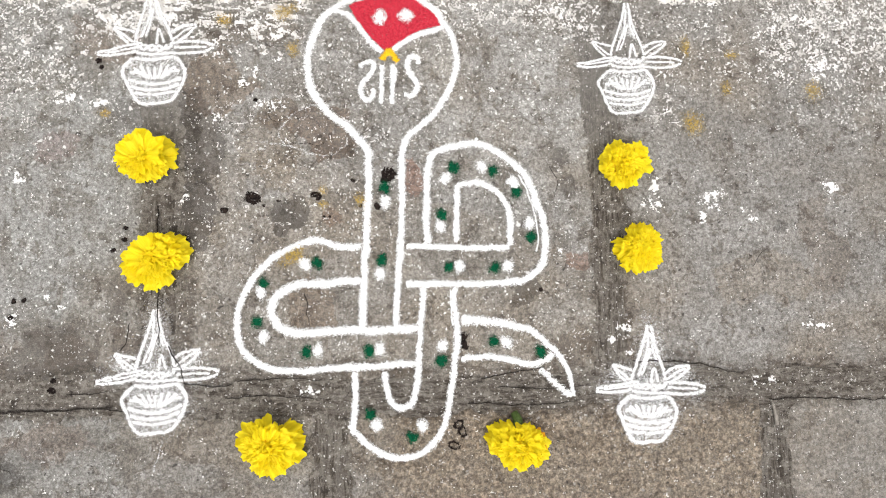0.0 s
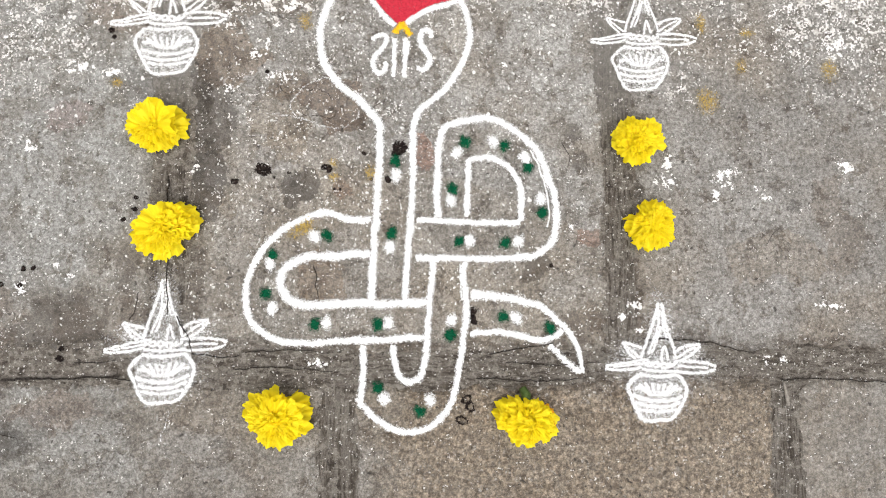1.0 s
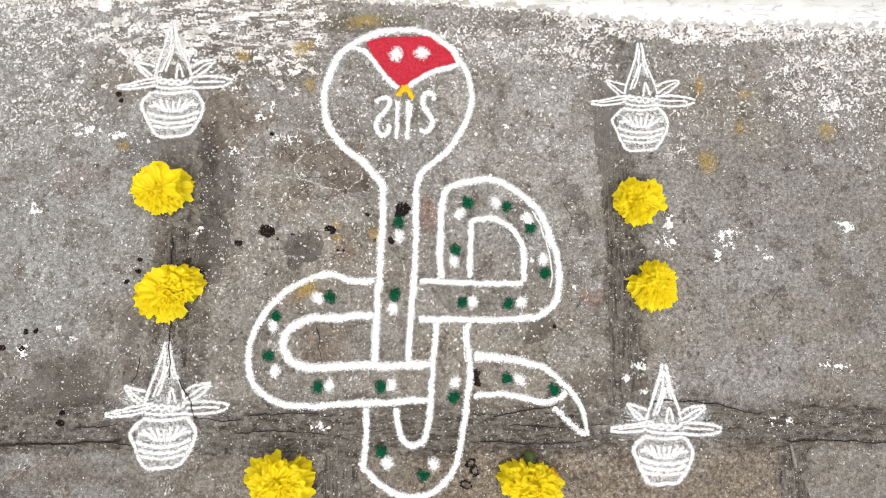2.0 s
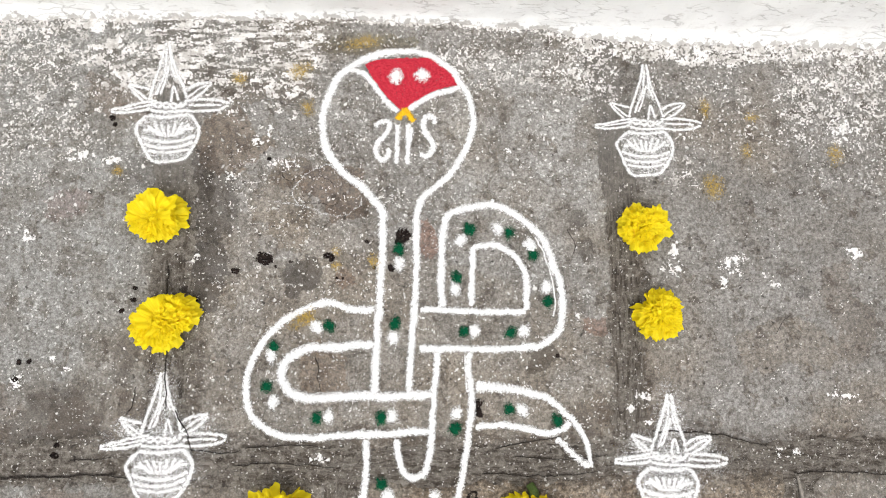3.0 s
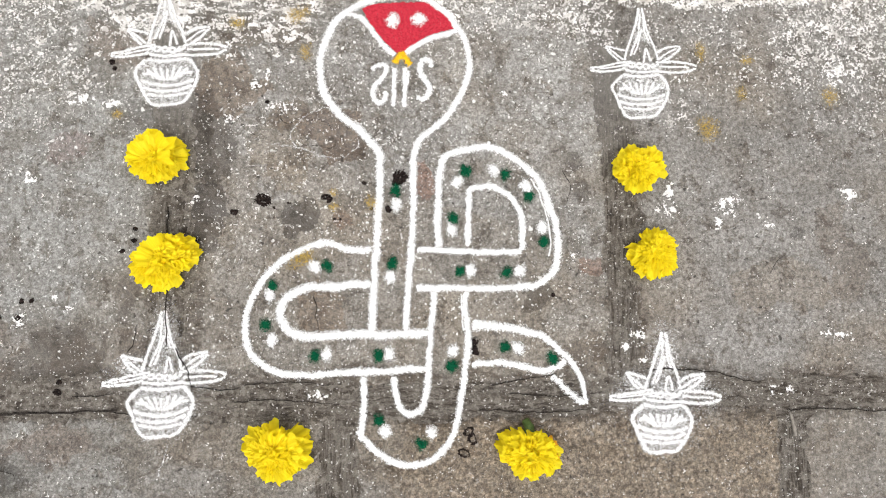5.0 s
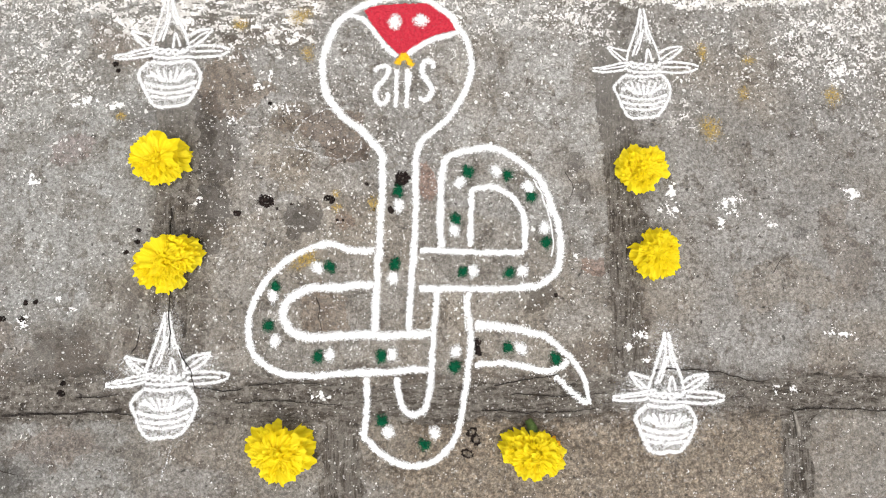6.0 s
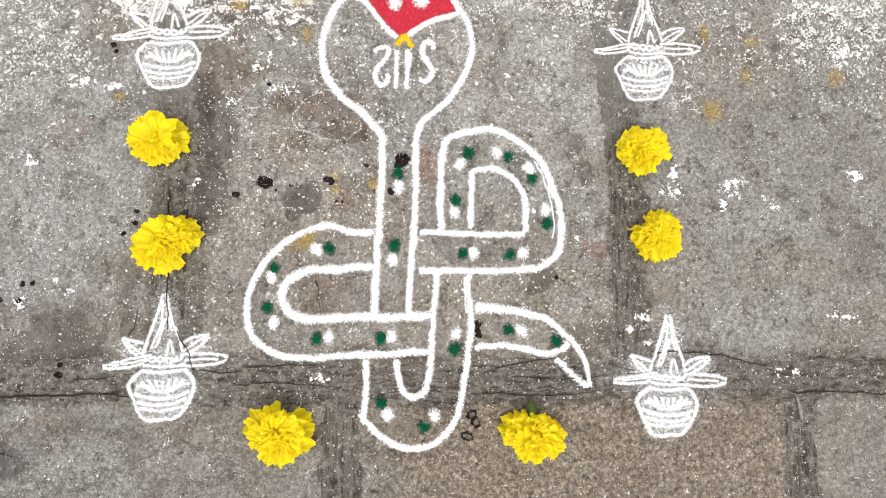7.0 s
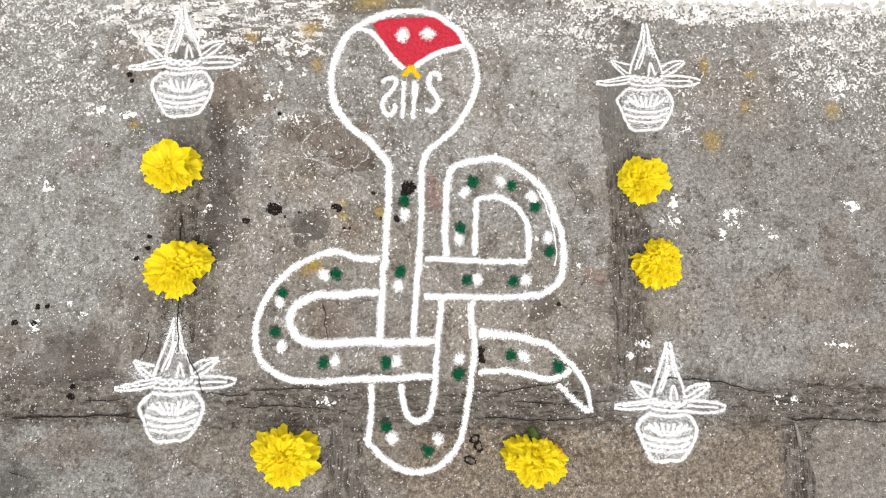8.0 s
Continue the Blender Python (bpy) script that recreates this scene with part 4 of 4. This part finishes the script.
# ---------------------------------------------------------------- marigolds
def petal_mesh(kind):
    """A fan-shaped petal, one unit long, with a broad, lobed and ruffled end; it lies along +x and curls up, then over."""
    rng = random.Random(300 + kind)
    rows, cols = 8, 23
    verts, uvs = [], []
    wide, phase, lobes = rng.uniform(0.46, 0.60), rng.uniform(0, 6), rng.choice((2.0, 2.6, 3.3))
    for i in range(rows):
        t = i / (rows - 1)
        for j in range(cols):
            u = j / (cols - 1) * 2 - 1
            w = wide * (0.14 + 0.86 * t ** 0.70)
            lobe = 0.045 * math.cos(lobes * math.pi * u + phase) + 0.022 * math.sin(15 * u + 2 * phase) + 0.022 * math.sin(24 * u + phase)
            reach = t * (0.96 - 0.17 * abs(u) ** 3.5 * t + t ** 3 * lobe)
            z = 0.16 * math.sin(2.3 * t) - 0.16 * t ** 3 + 0.12 * t ** 1.5 * math.sin(5.5 * u + phase * 1.7) + 0.075 * t * t * math.sin(11 * u + phase) + rng.uniform(-0.008, 0.008)
            verts.append((reach, u * w, z))
            uvs.append((u * 0.5 + 0.5, t))
    faces = [(i * cols + j, i * cols + j + 1, (i + 1) * cols + j + 1, (i + 1) * cols + j) for i in range(rows - 1) for j in range(cols - 1)]
    me = bpy.data.meshes.new("petal")
    me.from_pydata(verts, [], faces)
    layer = me.uv_layers.new(name="UVMap")
    for loop in me.loops:
        layer.data[loop.index].uv = uvs[loop.vertex_index]
    me.polygons.foreach_set("use_smooth", [True] * len(me.polygons))
    me.materials.append(PETAL)
    return me


PETALS = [petal_mesh(k) for k in range(8)]
ORANGE_PETAL = PETALS[2].copy()
ORANGE_PETAL.materials[0] = PETAL_ORANGE


def marigold(label, x, y, rx, ry, turn, seed, big_petals=(), gap=None, orange=None, stem=None, notches=()):
    """A cut flower head lying on its green cup. Millimetres and degrees; rx, ry: half its spread."""
    rng = random.Random(seed)
    z0 = float(ground_z(x / 1000, y / 1000))
    ob = tagged(empty("marigold_flower", x / 1000, y / 1000, z0), label, "flower", "marigolds round the drawing")
    ct, st = math.cos(radians(turn)), math.sin(radians(turn))
    cup = bmesh.new()
    bmesh.ops.create_cone(cup, cap_ends=True, segments=10, radius1=0.004, radius2=0.0085, depth=0.012, matrix=Matrix.Translation((0, 0, 0.006)))
    me = bpy.data.meshes.new("sepal_cup")
    cup.to_mesh(me)
    cup.free()
    me.materials.append(SEPAL)
    new("sepal_cup", me).parent = ob
    if stem is not None:
        a = radians(stem)
        mesh_object("stem", *tube([(0.010 * math.cos(a), 0.010 * math.sin(a), 0.010), (0.026 * math.cos(a), 0.026 * math.sin(a), 0.008), (0.0325 * math.cos(a + 0.1), 0.0325 * math.sin(a + 0.1), 0.005)], [0.0055, 0.0050, 0.0040]), SEPAL, ob)
    rings = ((11, 3, 0.98, 0.006), (13, 11, 0.91, 0.009), (15, 20, 0.82, 0.012), (17, 30, 0.71, 0.014), (18, 40, 0.60, 0.016), (17, 50, 0.49, 0.018), (15, 58, 0.39, 0.019), (11, 66, 0.30, 0.020))
    tipped = False
    lobes, lobe_turn = rng.choice((3, 4, 5)), rng.uniform(0, 6)
    for k, (count, lift, reach, z) in enumerate(rings):
        for i in range(count):
            a = (i + 0.5 * (k % 2) + rng.uniform(-0.35, 0.35)) / count * 360
            if gap and abs((a - gap[0] + 180) % 360 - 180) < gap[1] and k < gap[2]:
                continue
            ex, ey = math.cos(radians(a)), math.sin(radians(a))
            r = 1 / math.hypot(ex / rx, ey / ry) / 1000 * (0.97 + 0.09 * math.sin(lobes * radians(a) + lobe_turn))
            for where, deep, span in notches:
                r *= 1 - deep * math.exp(-(((a + turn - where + 180) % 360 - 180) / span) ** 2)
            size = r * reach * rng.uniform(0.80, 1.10)
            mesh = rng.choice(PETALS)
            if orange is not None and k == 1 and not tipped and abs((a + turn - orange + 180) % 360 - 180) < 16:
                tipped = True
                mesh = ORANGE_PETAL
            q = new("petal", mesh)
            q.parent = ob
            b = a + turn
            back = 0.06 if k < 3 else 0.02 if k < 5 else -0.14
            q.matrix_basis = (Matrix.Translation((math.cos(radians(b)) * back * r, math.sin(radians(b)) * back * r, z))
                              @ pose(0, 0, 0, rng.uniform(-1, 1) * (16 + 6 * k), -(lift + rng.uniform(-12, 12)), b) @ Matrix.Diagonal((size, size * rng.uniform(0.74, 1.12), size, 1)))
    # short ruffles that fill the dome between the rings
    for _ in range(44):
        a, far = rng.uniform(0, 360), 0.62 * math.sqrt(rng.uniform(0.03, 1))
        ex, ey = math.cos(radians(a)), math.sin(radians(a))
        r = 1 / math.hypot(ex / rx, ey / ry) / 1000
        b = a + turn
        size = r * rng.uniform(0.26, 0.38)
        q = new("petal", rng.choice(PETALS))
        q.parent = ob
        q.matrix_basis = (Matrix.Translation((math.cos(radians(b)) * far * r, math.sin(radians(b)) * far * r, 0.023 - 0.013 * far * far))
                          @ pose(0, 0, 0, rng.uniform(-30, 30), -rng.uniform(18, 62), b + rng.uniform(-45, 45)) @ Matrix.Diagonal((size, size * rng.uniform(0.9, 1.4), size, 1)))
    for a, size, lift in big_petals:
        q = new("petal", rng.choice(PETALS[:4]))
        q.parent = ob
        q.matrix_basis = Matrix.Translation((0, 0, 0.017)) @ pose(0, 0, 0, rng.uniform(-10, 10), -lift, a) @ Matrix.Diagonal((size / 1000, size / 1000 * 1.15, size / 1000, 1))
    return ob


def tube(path, radii, sides=8):
    verts, faces = [], []
    for i, (p, r) in enumerate(zip(path, radii)):
        d = (Vector(path[min(i + 1, len(path) - 1)]) - Vector(path[max(i - 1, 0)])).normalized()
        a = d.cross(Vector((0, 0, 1))).normalized()
        b = a.cross(d)
        for k in range(sides):
            f = 2 * math.pi * k / sides
            verts.append(tuple(Vector(p) + r * (math.cos(f) * a + math.sin(f) * b)))
    for i in range(len(path) - 1):
        faces += [(i * sides + k, i * sides + (k + 1) % sides, (i + 1) * sides + (k + 1) % sides, (i + 1) * sides + k) for k in range(sides)]
    faces += [tuple(range(sides)), tuple(range((len(path) - 1) * sides, len(path) * sides))]
    return verts, faces


marigold("loose yellow marigold head with a few broad upper petals", -300, 124, 31, 26, 0, 11, ((100, 28, 28), (62, 30, 25), (150, 28, 30), (20, 26, 32), (125, 24, 42)), (84, 20, 3), notches=((82, 0.28, 16), (215, 0.12, 20), (145, 0.12, 14)))
marigold("full yellow marigold head lying over a dirty joint", -287, 21, 35.5, 28, 28, 12, ((165, 26, 38), (130, 26, 34)), notches=((100, 0.22, 22), (-35, 0.26, 28)))
marigold("small dense yellow marigold head beside a stone joint", 196, 117, 28, 25, 10, 13, notches=((75, 0.15, 16), (-145, 0.20, 18), (-20, 0.15, 20)))
marigold("rounded yellow marigold head with ruffled petals", 209, 28, 25.5, 26, 0, 14, notches=((145, 0.20, 16), (-165, 0.10, 12)))
marigold("large yellow marigold head with fanned petals", -168, -168, 34, 26.5, -8, 15, ((70, 27, 24), (40, 27, 22), (5, 27, 22), (-40, 29, 18), (100, 25, 28), (22, 22, 36)), notches=((-85, 0.18, 12), (-20, 0.10, 15)))
marigold("yellow marigold head with orange-tipped petal and green stem stub", 81, -170, 35.5, 24, -6, 16, (), None, 8, 92, notches=((-140, 0.18, 22), (-35, 0.14, 16)))


# ---------------------------------------------------------------- stains, residue and cracks
for x, y, rx, ry, turn in ((-150, 23, 15, 9, 15), (-120, 92, 5, 6, 0), (-119, 78, 6, 5, 0), (-82, 82, 7, 9, 0), (-153, 246, 8, 9, 0), (-226, 278, 9, 8, 0),
                           (271, 249, 6, 11, 0), (407, 200, 9, 11, 10), (275, 163, 13, 13, 0), (312, 201, 6, 8, 0), (320, 238, 8, 6, 0), (-347, 176, 7, 6, 0), (-160, 288, 14, 10, 20), (-95, 318, 24, 9, 0)):
    ob = heap("turmeric_smudge", x, y, rx, ry, None, TURMERIC, 0.0002, turn, 0.7, 1.4)
    tagged(ob, "faded yellow turmeric smudge on grey stone", "powder stain", "turmeric smudges")


def residue(x, y, rx, ry, turn=0.0, hollow=0.0):
    """A crust of dried residue with a bitten outline and small holes."""
    LIFT[0] += 1
    seed = LIFT[0]
    ct, st = math.cos(radians(turn)), math.sin(radians(turn))
    cx, cy, r = x / 1000, y / 1000, 1.5 * max(rx, ry) / 1000

    def away(px, py):
        dx, dy = (px - cx) * 1000, (py - cy) * 1000
        bite = 0.75 * (fbm(px * 230, py * 230, 3, seed) - 0.5) + 0.55 * (fbm(px * 800, py * 800, 2, seed + 1) - 0.5)
        return np.hypot((dx * ct + dy * st) / rx, (dy * ct - dx * st) / ry) + bite

    def there(px, py):
        holes = fbm(px * 520, py * 520, 2, seed + 2) > 0.76
        return (away(px, py) < 0.98) & (away(px, py) > hollow) & ~holes
    ob = grid_part("black_residue", cx - r, cx + r, cy - r, cy + r, 0.0005, lambda px, py: ground_z(px, py) + 0.0006 + 0.0008 * np.clip(1 - away(px, py), 0, 1), there, TAR)
    return tagged(ob, "dried black residue stuck in a pit of the stone", "residue", "black residue spots")


for spot in ((-193, 85, 9, 6.5, -10), (-222, 72, 5, 3, -20), (-128, 88, 4.5, 3.5, 0), (-124, 86, 3, 4, 0), (-50, 109, 9, 7.5, 30), (-56, 103, 3, 3, 0), (-62, 76, 3.5, 4, 0),
             (26, -62, 4, 7, -10), (28, -70, 4, 4, 0), (-323, 54, 2.6, 2.4, 0), (-324, 42, 3, 3, 0),
             (-335, 31, 3.4, 2.8, 0), (-262, 42, 3, 4, 0), (-457, -37, 4, 3, 0), (-437, -37, 3, 3, 0), (-434, -21, 3, 3.4, 0), (-424, -20, 3, 2.6, 0), (-392, -112, 4.5, 3.5, 0),
             (-391, -102, 3, 3, 0), (-357, 233, 3.5, 3.5, 0), (-354, 226, 2.8, 2.6, 0), (-192, 190, 2.6, 2.2, 0), (108, -13, 2, 2, 0), (-80, 76, 1.8, 1.8, 0), (-181, 77, 1.6, 1.4, 0),
             (-166, 82, 2.2, 1.4, 0), (-88, 103, 2.4, 1.8, -30), (-118, 65, 1.5, 1.5, 0), (-112, 65, 1.5, 1.5, 0)):
    residue(*spot)
for spot in ((21, -150, 5.5, 4.5, 20), (24, -158, 4.5, 5.5, 0), (15, -171, 6.5, 4.6, -20)):
    residue(*spot, hollow=0.55)


def crack(points, width, lift=0.0):
    # lies on top of the stone, with the groove's shade only in its colour
    ob = stroke("crack", points, width, pavement, CRACK, -0.0002, (1.0, 0.5), 1.0, 0.0008)
    ob.data.uv_layers.remove(ob.data.uv_layers[0])
    ob.location.z = lift
    return ob


for width, points in ((2.3, [(-290, 77), (-290, 49), (-287, 8), (-287, -18), (-286, -44), (-285, -67)]), (1.9, [(-275, -67), (-270, -78), (-264, -86), (-259, -100), (-256, -107)]),
                      (2.0, [(-259, -105), (-244, -107), (-227, -110), (-210, -106)]), (3.0, [(-450, -133), (-416, -132), (-376, -131), (-331, -129)]), (1.4, [(-377, -115), (-355, -115), (-335, -113)]),
                      (1.6, [(43, -104), (63, -101), (86, -97), (109, -93)]), (1.3, [(-138, -15), (-134, -26), (-135, -38), (-131, -49)]), (1.8, [(201, -88), (232, -88), (267, -90), (295, -97), (317, -102)]),
                      (1.6, [(342, -128), (373, -127), (440, -129), (520, -131)]), (1.6, [(-324, -72), (-318, -64), (-315, -44)]), (1.4, [(-348, -130), (-286, -134), (-250, -136)]), (1.2, [(-447, -186), (-432, -189), (-426, -195)]),
                      (1.0, [(120, 118), (128, 100), (124, 84)]), (1.4, [(30, -128), (90, -131), (150, -127)]), (1.4, [(-205, -104), (-160, -101), (-120, -104)]),
                      (1.3, [(-215, -121), (-170, -119), (-110, -123)]), (1.2, [(60, -112), (120, -115), (160, -111)]), (0.7, [(332, 10), (342, 24), (350, 30)])):
    crack(points, width, 0.0011 if points[0] in ((-290, 77), (-275, -67)) else 0.0)
for points, width in (([(-150, 139), (-160, 143), (-166, 152), (-164, 160), (-160, 166), (-153, 173), (-145, 179), (-137, 182), (-130, 183), (-121, 178), (-116, 172)], 2.0),
                      ([(-188, 146), (-172, 143), (-158, 141), (-146, 137), (-136, 133), (-124, 131), (-112, 132), (-103, 136), (-97, 141), (-94, 150)], 2.2),
                      ([(-279, -161), (-283, -178), (-286, -194)], 2.2)):
    stroke("pale_ridge", points, width, pavement, CHALK_DUST, 0.0004, jitter=0.0012)
for points in ([(-176, 186), (-178, 178), (-174, 170), (-166, 167), (-160, 172)], [(-157, 152), (-150, 145), (-139, 143), (-128, 141), (-118, 143)], [(-150, 168), (-140, 172), (-130, 168), (-124, 160)]):
    stroke("worn_rim", points, 1.1, pavement, RIM_LINE, 0.0001, jitter=0.0014)


def twig():
    a = [(0.3455, -0.131, 0.0016), (0.3470, -0.138, 0.0024), (0.3485, -0.146, 0.0022), (0.3495, -0.154, 0.0016)]
    return mesh_object("dry_stalk", *tube([(x, y, float(ground_z(x, y)) + z) for x, y, z in a], [0.0010, 0.0017, 0.0021, 0.0019]), TWIG)


tagged(twig(), "short dry brown stalk lying in a joint", "plant debris")
